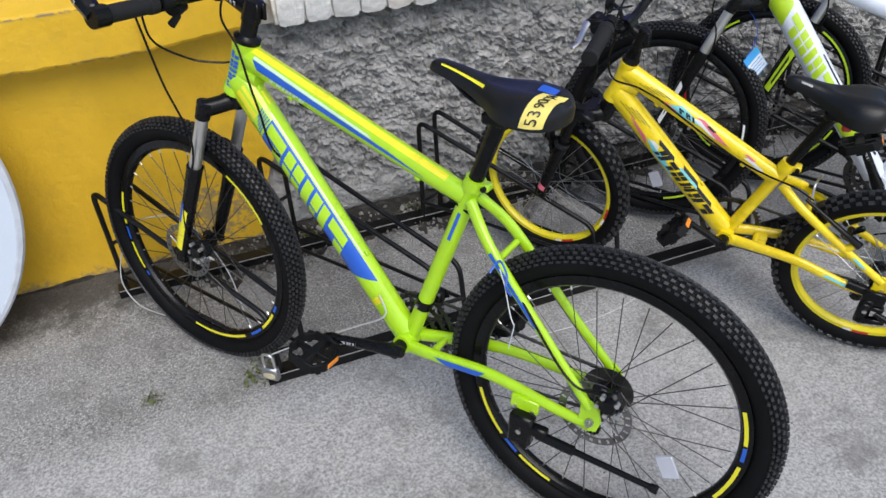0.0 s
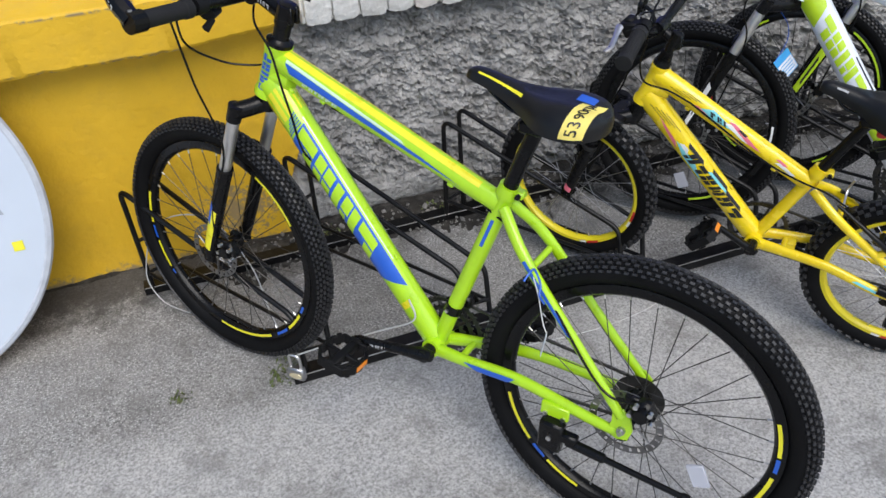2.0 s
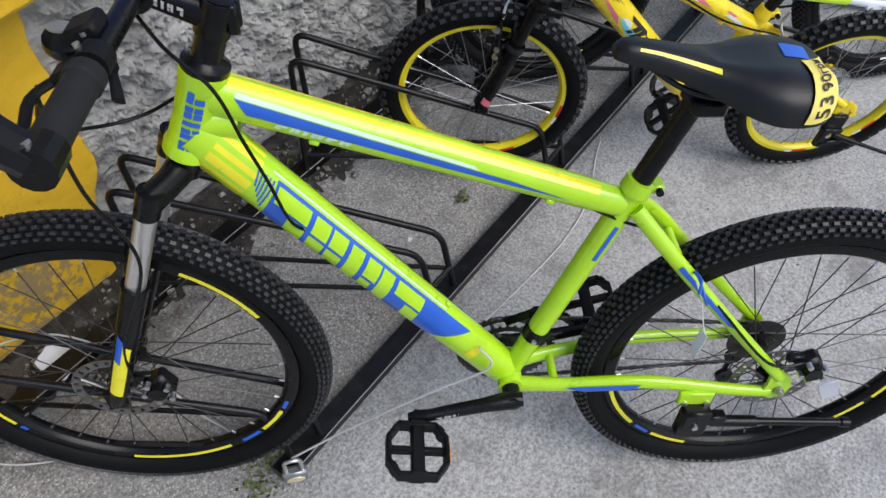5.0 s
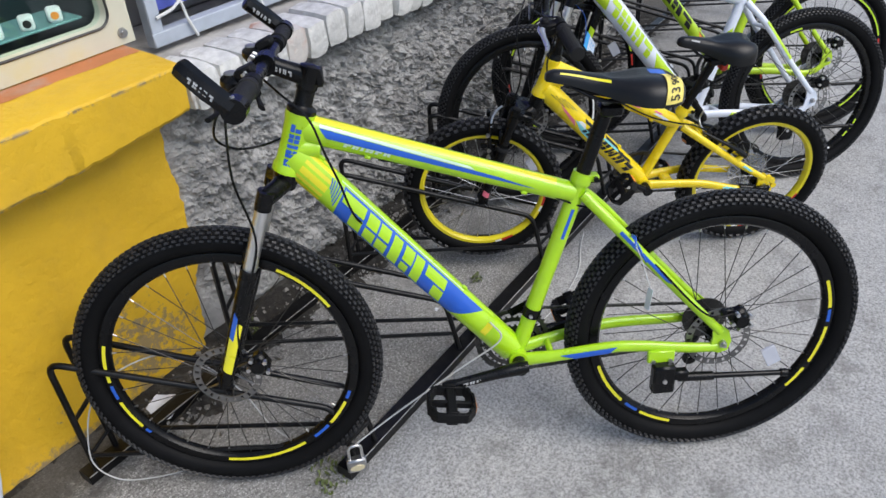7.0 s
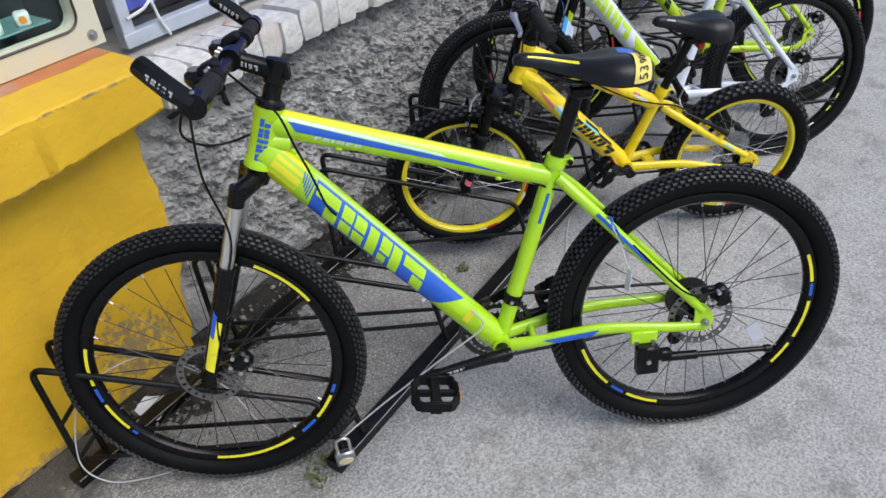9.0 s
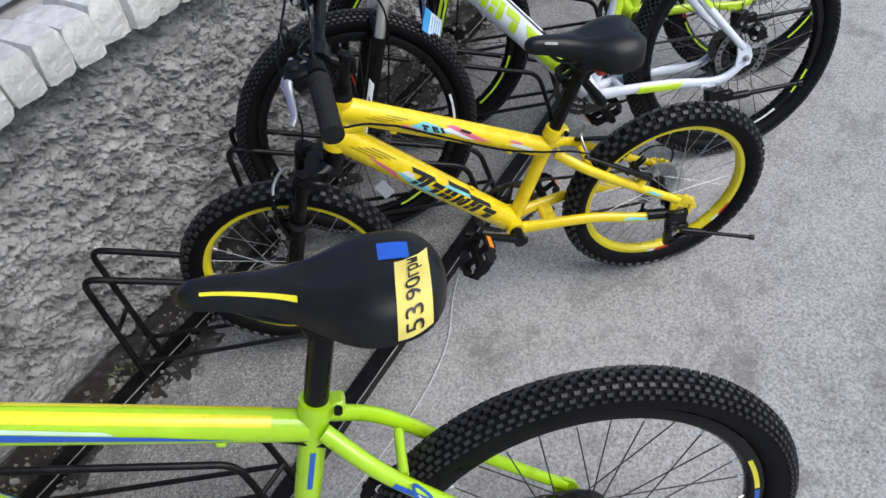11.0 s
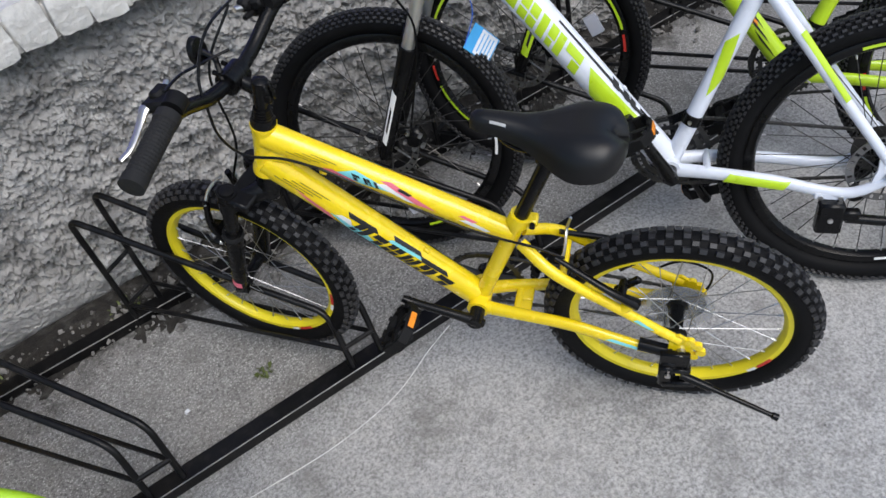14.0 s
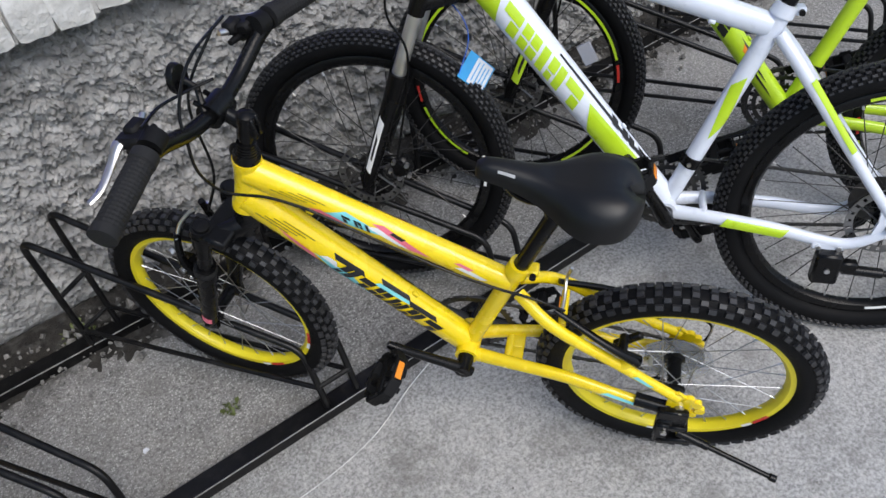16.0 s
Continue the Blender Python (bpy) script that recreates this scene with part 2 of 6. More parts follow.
def worn_yellow():
    """Old yellow wall paint: pits, chips along the ledge's edges, scuffs low down beside the plaster."""
    m = shader("yellow_wall_paint", (0.71, 0.430, 0.026), 0.5, vary=0.07, scale=5, bump=0.7, bump_scale=45, bump_dist=0.006, dirt=(0.50, 0.30, 0.04), dirt_scale=9, dirt_amount=0.35, spec=0.3)
    n, l = m.node_tree.nodes, m.node_tree.links
    p = n["Principled BSDF"]
    co = n.new("ShaderNodeTexCoord")
    sep = n.new("ShaderNodeSeparateXYZ")
    l.new(co.outputs["Object"], sep.inputs["Vector"])

    def math_node(op, a, b, c=None):
        q = n.new("ShaderNodeMath")
        q.operation = op
        for i, v in enumerate((a, b, c)):
            if isinstance(v, (int, float)):
                q.inputs[i].default_value = v
            elif v is not None:
                l.new(v, q.inputs[i])
        return q.outputs["Value"]

    def noise_node(scale, detail=8):
        t = n.new("ShaderNodeTexNoise")
        t.inputs["Scale"].default_value, t.inputs["Detail"].default_value, t.inputs["Roughness"].default_value = scale, detail, 0.7
        l.new(co.outputs["Object"], t.inputs["Vector"])
        return t.outputs["Fac"]

    def step(v, a, b):
        r = n.new("ShaderNodeMapRange")
        r.inputs["From Min"].default_value, r.inputs["From Max"].default_value = a, b
        l.new(v, r.inputs["Value"])
        return r.outputs["Result"]
    x, z = sep.outputs["X"], sep.outputs["Z"]
    speck, blotch = noise_node(48), noise_node(7)
    # scuffed patch round a point low on the wall
    dx = math_node("MULTIPLY", math_node("ABSOLUTE", math_node("SUBTRACT", x, 0.12), 0), 1.6)
    dz = math_node("MULTIPLY", math_node("ABSOLUTE", math_node("SUBTRACT", z, 0.12), 0), 2.2)
    far = math_node("ADD", dx, dz)
    scuff = step(math_node("ADD", math_node("MULTIPLY", speck, 1.9), math_node("SUBTRACT", blotch, far)), 1.20, 1.38)
    pits = step(noise_node(22), 0.70, 0.74)
    foot = step(math_node("ADD", math_node("MULTIPLY", speck, 0.16), math_node("SUBTRACT", math_node("MULTIPLY", blotch, 0.10), z)), 0.105, 0.135)
    e1 = step(math_node("ABSOLUTE", math_node("SUBTRACT", z, 0.8495), 0), 0.006, 0.0)
    e2 = step(math_node("ABSOLUTE", math_node("SUBTRACT", z, 0.712), 0), 0.016, 0.002)
    chip = math_node("MULTIPLY", math_node("MAXIMUM", e1, e2), step(noise_node(30), 0.48, 0.56))
    wear = math_node("MAXIMUM", math_node("MAXIMUM", math_node("MULTIPLY", scuff, 0.75), math_node("MULTIPLY", pits, 0.6)), math_node("MAXIMUM", math_node("MULTIPLY", chip, 0.9), math_node("MULTIPLY", foot, 0.8)))
    old = p.inputs["Base Color"].links[0].from_socket
    mx = n.new("ShaderNodeMix")
    mx.data_type = "RGBA"
    l.new(wear, mx.inputs["Factor"])
    l.new(old, mx.inputs[6])
    mx.inputs[7].default_value = (0.20, 0.17, 0.135, 1)
    l.new(mx.outputs[2], p.inputs["Base Color"])
    return m


YWALL = worn_yellow()


def plaster_shader():
    return shader("rough_plaster", (0.378, 0.370, 0.358), 0.93, vary=0.4, scale=16, bump=1.0, bump_scale=130, bump_dist=0.009, dirt=(0.53, 0.52, 0.505), dirt_scale=7, dirt_amount=0.6, spec=0.2)


GROUND, PLASTER = ground_shader(), plaster_shader()


# ---- mesh building ----
class Shape:
    """Vertices and faces gathered for one mesh."""

    def __init__(self):
        self.v, self.f, self.k = [], [], []

    def add(self, verts, faces, k=0):
        o = len(self.v)
        self.v += [tuple(p) for p in verts]
        self.f += [tuple(i + o for i in f) for f in faces]
        self.k += [k] * len(faces)
        return self


def part(name, shape, material, parent=None, label="", m=None, angle=40, smooth=True):
    me = bpy.data.meshes.new(name)
    me.from_pydata(shape.v, [], shape.f)
    mats = material if isinstance(material, (list, tuple)) else [material]
    for x in mats:
        me.materials.append(x)
    if len(mats) > 1:
        me.polygons.foreach_set("material_index", shape.k)
    if len(shape.f) < 12000:
        bm = bmesh.new()
        bm.from_mesh(me)
        bmesh.ops.recalc_face_normals(bm, faces=bm.faces)
        bm.to_mesh(me)
        bm.free()
    if smooth:
        me.polygons.foreach_set("use_smooth", [True] * len(me.polygons))
        me.set_sharp_from_angle(angle=radians(angle))
    ob = new(name, me)
    return hang(ob, parent, label, m)


def hang(ob, parent=None, label="", m=None):
    if parent:
        ob.parent = parent
    if m is not None:
        ob.matrix_basis = m
    return tagged(ob, label)


def thing(name, label, category, m=None, group=""):
    ob = new(name)
    ob.empty_display_size = 0.1
    if m is not None:
        ob.matrix_basis = m
    return tagged(ob, label, category, group)


def curve_points(pts, k=6):
    """Catmull-Rom through the points, k steps a span."""
    p = [Vector(x) for x in pts]
    p = [2 * p[0] - p[1], *p, 2 * p[-1] - p[-2]]
    out = []
    for i in range(1, len(p) - 2):
        a, b, c, d = p[i - 1 : i + 3]
        for j in range(k):
            t = j / k
            out.append(0.5 * (2 * b + (c - a) * t + (2 * a - 5 * b + 4 * c - d) * t * t + (3 * b - a - 3 * c + d) * t ** 3))
    return out + [p[-2]]


def rounded(pts, r, k=5):
    """A polyline with its corners rounded by about r."""
    p = [Vector(x) for x in pts]
    out = [p[0]]
    for a, b, c in zip(p, p[1:], p[2:]):
        d1, d2 = (a - b), (c - b)
        q = min(r, d1.length * 0.45, d2.length * 0.45)
        s, e = b + d1.normalized() * q, b + d2.normalized() * q
        for j in range(k + 1):
            t = j / k
            out.append(s * (1 - t) ** 2 + b * 2 * t * (1 - t) + e * t * t)
    return out + [p[-1]]


def tube(sh, pts, r, n=10, oval=1.0, k=0, cap=True, up=(0, 1, 0)):
    """A round bar along pts; r may be a list; oval widens it along up's normal plane."""
    p = [Vector(x) for x in pts]
    rs = r if isinstance(r, (list, tuple)) else [r] * len(p)
    if len(rs) != len(p):
        rs = [np.interp(i / (len(p) - 1), np.linspace(0, 1, len(rs)), rs) for i in range(len(p))]
    verts, ref = [], Vector(up)
    for i, q in enumerate(p):
        d = (p[min(i + 1, len(p) - 1)] - p[max(i - 1, 0)]).normalized()
        b = ref - d * ref.dot(d)
        if b.length < 1e-4:
            b = Vector((0.3, 0.1, 1)) - d * d.dot(Vector((0.3, 0.1, 1)))
        b.normalize()
        ref = b
        c = d.cross(b)
        for j in range(n):
            a = 2 * math.pi * j / n
            verts.append(q + (b * math.cos(a) + c * math.sin(a) * oval) * rs[i])
    faces = [(i * n + j, i * n + (j + 1) % n, (i + 1) * n + (j + 1) % n, (i + 1) * n + j) for i in range(len(p) - 1) for j in range(n)]
    if cap:
        faces += [tuple(range(n))[::-1], tuple((len(p) - 1) * n + j for j in range(n))]
    return sh.add(verts, faces, k)


def lathe(sh, prof, n=32, closed=False, m=None, k=0, arc=None):
    """Turns a profile of (radius, y) about the y axis."""
    m = m or Matrix()
    q = len(prof)
    a0, a1 = arc or (0, 2 * math.pi)
    cnt = n if arc is None else n + 1
    verts = []
    for i in range(cnt):
        a = a0 + (a1 - a0) * i / n
        verts += [m @ Vector((r * math.cos(a), y, r * math.sin(a))) for r, y in prof]
    faces = []
    for i in range(n):
        ii = (i + 1) % cnt if arc is None else i + 1
        for j in range(q if closed else q - 1):
            jj = (j + 1) % q
            faces.append((i * q + j, i * q + jj, ii * q + jj, ii * q + j))
    return sh.add(verts, faces, k)


def box(sh, m, size, c=0.0015, k=0):
    """A box with chamfered edges, centred on the pose m."""
    h = [s / 2 for s in size]
    c = min(c, *(0.45 * s for s in h))
    verts, at = [], {}
    for sx in (-1, 1):
        for sy in (-1, 1):
            for sz in (-1, 1):
                s = (sx, sy, sz)
                for ax in range(3):
                    at[s, ax] = len(verts)
                    verts.append(m @ Vector([s[i] * (h[i] if i == ax else h[i] - c) for i in range(3)]))
    faces = []
    for ax in range(3):
        b, d = [i for i in range(3) if i != ax]
        for s in (-1, 1):
            f = []
            for x, y in ((-1, -1), (1, -1), (1, 1), (-1, 1)):
                q = [0, 0, 0]
                q[ax], q[b], q[d] = s, x, y
                f.append(at[tuple(q), ax])
            faces.append(tuple(f))
        for x in (-1, 1):
            for y in (-1, 1):
                q0, q1 = [0, 0, 0], [0, 0, 0]
                q0[ax], q0[b], q0[d] = -1, x, y
                q1[ax], q1[b], q1[d] = 1, x, y
                faces.append((at[tuple(q0), b], at[tuple(q1), b], at[tuple(q1), d], at[tuple(q0), d]))
    for sx in (-1, 1):
        for sy in (-1, 1):
            for sz in (-1, 1):
                faces.append(tuple(at[(sx, sy, sz), ax] for ax in range(3)))
    return sh.add(verts, faces, k)


def plate(sh, outline, y0, y1, k=0, m=None):
    """A flat plate: an outline of (x, z) with faces at y0 and y1."""
    m = m or Matrix()
    n = len(outline)
    verts = [m @ Vector((x, y0, z)) for x, z in outline] + [m @ Vector((x, y1, z)) for x, z in outline]
    faces = [tuple(range(n)), tuple(range(2 * n - 1, n - 1, -1))] + [(i, (i + 1) % n, n + (i + 1) % n, n + i) for i in range(n)]
    return sh.add(verts, faces, k)


def bolt(sh, p, r=0.004, h=0.004, axis=(0, 1, 0), k=0):
    d = Vector(axis).normalized()
    tube(sh, [Vector(p), Vector(p) + d * h], r, 8, k=k, up=(0.2, 0.3, 1))
    return sh


class Pipe:
    """A straight tapered tube of the frame, on which decals can lie. side 0 faces left, positive angles turn upwards."""

    def __init__(self, p0, p1, r0, r1, tall=1.0):
        self.p0, self.p1, self.r0, self.r1, self.tall = Vector(p0), Vector(p1), r0, r1, tall
        d = (self.p1 - self.p0).normalized()
        self.b = Vector((0, 1, 0))
        self.c = d.cross(self.b)
        if self.c.z < 0 or (abs(self.c.z) < 0.3 and self.c.x < 0):
            self.c = -self.c

    def at(self, s, a, off=0.0):
        a = radians(a)
        r = self.r0 + (self.r1 - self.r0) * s
        return self.p0.lerp(self.p1, s) + self.b * math.cos(a) * (r + off) + self.c * math.sin(a) * (r * self.tall + off)

    def mesh(self, sh, n=20, k=0):
        verts = [self.at(s, 360 * j / n) for s in (0, 0.25, 0.5, 0.75, 1) for j in range(n)]
        faces = [(i * n + j, i * n + (j + 1) % n, (i + 1) * n + (j + 1) % n, (i + 1) * n + j) for i in range(4) for j in range(n)]
        return sh.add(verts, faces + [tuple(range(n)), tuple(4 * n + j for j in range(n))], k)

    def decal(self, sh, corners, off=0.0005, k=0, mirror=True, n=(8, 6)):
        """corners: four (s, angle), in order; laid on the left side and, mirrored, on the right."""
        a, b, c, d = [Vector(x) for x in corners]
        for flip in (False, True) if mirror else (False,):
            verts = []
            for i in range(n[0] + 1):
                for j in range(n[1] + 1):
                    q = a.lerp(b, i / n[0]).lerp(d.lerp(c, i / n[0]), j / n[1])
                    verts.append(self.at(q.x, 180 - q.y if flip else q.y, off))
            w = n[1] + 1
            sh.add(verts, [(i * w + j, i * w + j + 1, (i + 1) * w + j + 1, (i + 1) * w + j) for i in range(n[0]) for j in range(n[1])], k)
        return sh


MARKS = [
    [(0, 1, 0.60, 1), (0, 0.52, 0, 0.53)],
    [(0, 0.44, 0, 1), (0.52, 1, 0.46, 1), (0.62, 1, 0, 0.38)],
    [(0, 1, 0, 1)],
    [(0, 0.34, 0, 1), (0.40, 0.60, 0.18, 0.82), (0.66, 1, 0, 1)],
    [(0, 0.46, 0.54, 1), (0.54, 1, 0.54, 1), (0, 0.46, 0, 0.46), (0.54, 1, 0, 0.46)],
]


def word_blocks(pipe, sh, s0, s1, a0, a1, widths, slant=0.0, gap=0.16, off=0.0011, k=0):
    """A row of plain slanted blocks of a word's size on a tube, broken by slits; widths: one for each block."""
    unit = (s1 - s0) / (sum(widths) + gap * (len(widths) - 1))
    x = s0
    for i, w in enumerate(widths):
        for x0, x1, y0, y1 in MARKS[2 if w < 0.5 else (0, 1, 3, 4)[i % 4]]:
            lo, hi = a0 + (a1 - a0) * y0, a0 + (a1 - a0) * y1
            p, q = x + x0 * w * unit, x + x1 * w * unit
            pipe.decal(sh, [(p + slant * y0, lo), (q + slant * y0, lo), (q + slant * y1, hi), (p + slant * y1, hi)], off, k, n=(3, 4))
        x += (w + gap) * unit


def strokes(pipe, sh, s0, s1, a0, a1, count, slant=0.0, gap=0.35, off=0.0011, k=0):
    """Small writing on a tube, as plain blocks."""
    word_blocks(pipe, sh, s0, s1, a0, a1, [(0.9, 0.8, 0.4, 1.0, 0.85)[i % 5] for i in range(max(3, count - 2))], slant, gap, off, k)


# ---- bicycles ----
def tyre_shape(R, rt, wt, knobs, rows, size):
    """A tyre round the y axis: a carcass and rows of tread blocks. rows: (angle over the section, shift in steps, scale)."""
    sh = Shape()
    rc, n = R - rt, 14
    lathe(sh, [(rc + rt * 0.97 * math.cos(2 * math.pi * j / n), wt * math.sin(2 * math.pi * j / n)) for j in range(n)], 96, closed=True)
    for ang, shift, lc, ll in rows:
        s, c = math.sin(radians(ang)), math.cos(radians(ang))
        for i in range(knobs):
            a = 2 * math.pi * (i + shift) / knobs
            out = Vector((math.cos(a), 0, math.sin(a)))
            tang = Vector((-math.sin(a), 0, math.cos(a)))
            nor = (out * c / rt + Vector((0, 1, 0)) * s / wt).normalized()
            lat = tang.cross(nor)
            p = out * (rc + rt * 0.97 * c) + Vector((0, wt * s, 0))
            t, w, h = tang * size[0] * lc / 2, lat * size[1] * ll / 2, nor * size[2]
            b = p - nor * 0.001
            v = [b - t - w, b + t - w, b + t + w, b - t + w]
            top = [x * 1 + h + nor * 0.001 for x in (p - t * 0.86 - w * 0.86, p + t * 0.86 - w * 0.86, p + t * 0.86 + w * 0.86, p - t * 0.86 + w * 0.86)]
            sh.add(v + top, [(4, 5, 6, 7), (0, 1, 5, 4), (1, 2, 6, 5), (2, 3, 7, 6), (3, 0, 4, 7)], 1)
    return sh


FINE = [(0, 0, 1, 1.2), (18, 0.5, 1, 1), (-18, 0.5, 1, 1), (36, 0, 1, 1), (-36, 0, 1, 1), (54, 0.5, 1, 1), (-54, 0.5, 1, 1), (70, 0, 0.9, 0.8), (-70, 0, 0.9, 0.8)]
BLOCKY = [(-13, 0, 1, 1), (13, 0, 1, 1), (36, 0.5, 1, 0.9), (-36, 0.5, 1, 0.9), (60, 0, 1.1, 1), (-60, 0, 1.1, 1)]


def islands(sh):
    """Splits a shape into its connected pieces."""
    root = list(range(len(sh.v)))

    def find(i):
        while root[i] != i:
            root[i] = root[root[i]]
            i = root[i]
        return i
    for f in sh.f:
        for i in f[1:]:
            root[find(i)] = find(f[0])
    out = {}
    for f in sh.f:
        s, ids = out.setdefault(find(f[0]), (Shape(), {}))
        for i in f:
            if i not in ids:
                ids[i] = len(s.v)
                s.v.append(sh.v[i])
        s.f.append(tuple(ids[i] for i in f))
        s.k.append(0)
    return [s for s, _ in out.values()]


def by_side(sh):
    """Splits a shape into what lies left and right of the bike's middle."""
    out = [Shape(), Shape()]
    for p in islands(sh):
        y = sum(v[1] for v in p.v)
        out[0 if y > 0 else 1].add(p.v, p.f)
    return [s for s in out if s.v]


def wheel(bike, name, center, g, m, rear, spin):
    """A spoked wheel under the bike: the hub is the part, the rest are its pieces."""
    R, ro, ri = g["R"], g["rim"][0], g["rim"][1]
    sh = Shape()
    fl = 0.024 if g["disc"] else 0.019
    lathe(sh, [(0.0, -0.062), (0.005, -0.062), (0.006, -0.045), (0.014, -0.044), (0.016, -0.036), (fl, -0.034), (fl, -0.030), (0.013, -0.026), (0.012, 0.02), (fl, 0.030), (fl, 0.034), (0.016, 0.036), (0.016, 0.046), (0.006, 0.048), (0.005, 0.064), (0.0, 0.064)], 20)
    hub = part(name, sh, BLACK, bike, m=m @ Matrix.Translation(center) @ pose(0, 0, 0, 0, spin, 0))
    part("tyre", g["tyre"], [RUBBER, TREAD_SHEEN], hub, angle=35)
    rim = part("rim", lathe(Shape(), [(ro - 0.001, 0.012), (ro - 0.006, 0.0135), (ri + 0.007, 0.0125), (ri + 0.001, 0.006), (ri, 0), (ri + 0.001, -0.006), (ri + 0.007, -0.0125), (ro - 0.006, -0.0135), (ro - 0.001, -0.012), (ro - 0.006, 0)], 96, closed=True), g["rimpaint"], hub)
    for kind, arcs in g["rimdecals" if rear or "frontdecals" not in g else "frontdecals"].items():
        dec = Shape()
        for a0, a1 in arcs:
            for y in (0.0139, -0.0139):
                lathe(dec, [(ro - 0.0095, y), (ri + 0.0092, y * 0.965)], max(4, int(a1 - a0) // 4), arc=(radians(a0), radians(a1)))
        for piece in islands(dec):
            part("rim_decal", piece, kind, rim)
    cnt = g["spokes"]
    lace = radians(360 / cnt * 2 * g["cross"])
    y0 = 0.032
    length = (Vector((ri + 0.004, 0, 0)) - Vector((fl * math.cos(lace), y0, fl * math.sin(lace)))).length
    sp = Shape()
    tube(sp, [(0, 0, 0), (0, 0, length)], g["spoke_r"], 5)
    tube(sp, [(0, 0, length - 0.013), (0, 0, length)], 0.0019, 6, k=1)
    first = None
    for i in range(cnt):
        a = 2 * math.pi * i / cnt
        side, way = (1, -1)[i % 2], (1, -1)[(i // 2) % 2]
        h = Vector((fl * math.cos(a + way * lace), side * y0, fl * math.sin(a + way * lace)))
        e = Vector((math.cos(a), 0, math.sin(a))) * (ri + 0.004)
        q = Matrix.Translation(h) @ (e - h).to_track_quat("Z", "Y").to_matrix().to_4x4()
        if first is None:
            first = part("spoke", sp, [g["spokepaint"], CHROME], hub, m=q)
        else:
            hang(new("spoke", first.data), hub, m=q)
    if g["disc"]:
        d = Shape()
        rr = 0.0735
        for i in range(24):
            a0, a1 = 2 * math.pi * i / 24, 2 * math.pi * (i + 0.62) / 24
            for r0, r1 in ((0.058, 0.0615), (0.0705, rr)):
                lathe(d, [(r0, 0.0435), (r1, 0.0435), (r1, 0.0455), (r0, 0.0455)], 2, closed=True, arc=(a0, 2 * math.pi * (i + 1) / 24))
            lathe(d, [(0.0615, 0.0435), (0.0705 + 0.002 * (i % 2), 0.0435), (0.0705 + 0.002 * (i % 2), 0.0455), (0.0615, 0.0455)], 2, closed=True, arc=(a0, a1))
        for i in range(6):
            a = math.pi * i / 3
            tube(d, [(0.016 * math.cos(a), 0.0445, 0.016 * math.sin(a)), (0.060 * math.cos(a + 0.5), 0.0445, 0.060 * math.sin(a + 0.5))], 0.0035, 6, oval=0.4)
            bolt(d, (0.021 * math.cos(a), 0.045, 0.021 * math.sin(a)), 0.003, 0.003)
        part("brake_disc", d, DISC, hub)
    if rear:
        c, prof = Shape(), [(0.012, -0.0345)]
        for i in range(7):
            r, q = 0.052 - 0.0048 * i, -0.0345 - 0.0036 * i
            prof += [(r, q), (r, q - 0.0016), (r - 0.011, q - 0.002)]
        lathe(c, prof + [(0.012, -0.060)], 36)
        part("cassette", c, DARKSTEEL, hub)
        if not g["disc"]:
            part("spoke_guard", lathe(Shape(), [(0.02, -0.031), (0.05, -0.030), (0.066, -0.027), (0.066, -0.026), (0.02, -0.0295)], 40), CLEARGUARD, hub, "clear plastic spoke guard")
    return hub


CLEARGUARD = bpy.data.materials.new("guard_plastic")
CLEARGUARD.use_nodes = True
cg = CLEARGUARD.node_tree.nodes["Principled BSDF"]
cg.inputs["Base Color"].default_value, cg.inputs["Roughness"].default_value, cg.inputs["Alpha"].default_value = (0.42, 0.43, 0.44, 1), 0.3, 0.36


def saddle_shape(L, hw, drop, notch=0.0):
    """Lofted saddle along x from the tail (0) to the nose (L); the top lies near z = 0."""
    sh, n = Shape(), 14
    rows = [(0.0, 0.16, -0.022, 0.35), (0.006, 0.48, -0.010, 0.62), (0.022, 0.82, 0.001, 0.9), (0.045, 0.98, 0.005, 1.05), (0.08, 1.0, 0.004, 1.1), (0.11, 0.86, -0.001, 0.98), (0.14, 0.60, -0.005, 0.82), (0.175, 0.38, -0.006, 0.66), (0.22, 0.27, -0.003, 0.54), (0.256, 0.22, -0.003, 0.46), (0.27, 0.13, -0.010, 0.3)]
    dense = curve_points([(x, w, z) for x, w, z, d in rows], 3)
    ds = curve_points([(d, 0, 0) for *_, d in rows], 3)
    verts = []
    for q, d in zip(dense, ds):
        x, w, top, dd = q.x / 0.27 * L, q.y * hw, q.z, d.x * drop
        for j in range(n + 1):
            a = math.pi * j / n
            c, s = math.cos(a), math.sin(a)
            verts.append((x + notch * math.exp(-((c / 0.35) ** 2) - (x / 0.05) ** 2), w * math.copysign(abs(c) ** 0.75, c), top - dd + dd * abs(s) ** 0.7 - 0.006 * (q.y > 0.5) * math.exp(-((c / 0.25) ** 2))))
    m, w = len(dense), n + 1
    faces = [(i * w + j, i * w + j + 1, (i + 1) * w + j + 1, (i + 1) * w + j) for i in range(m - 1) for j in range(n)]
    faces += [(i * w, (i + 1) * w, (i + 1) * w + n, i * w + n) for i in range(m - 1)]
    faces += [tuple(range(w)), tuple((m - 1) * w + j for j in range(w))]
    return sh.add(verts, faces)


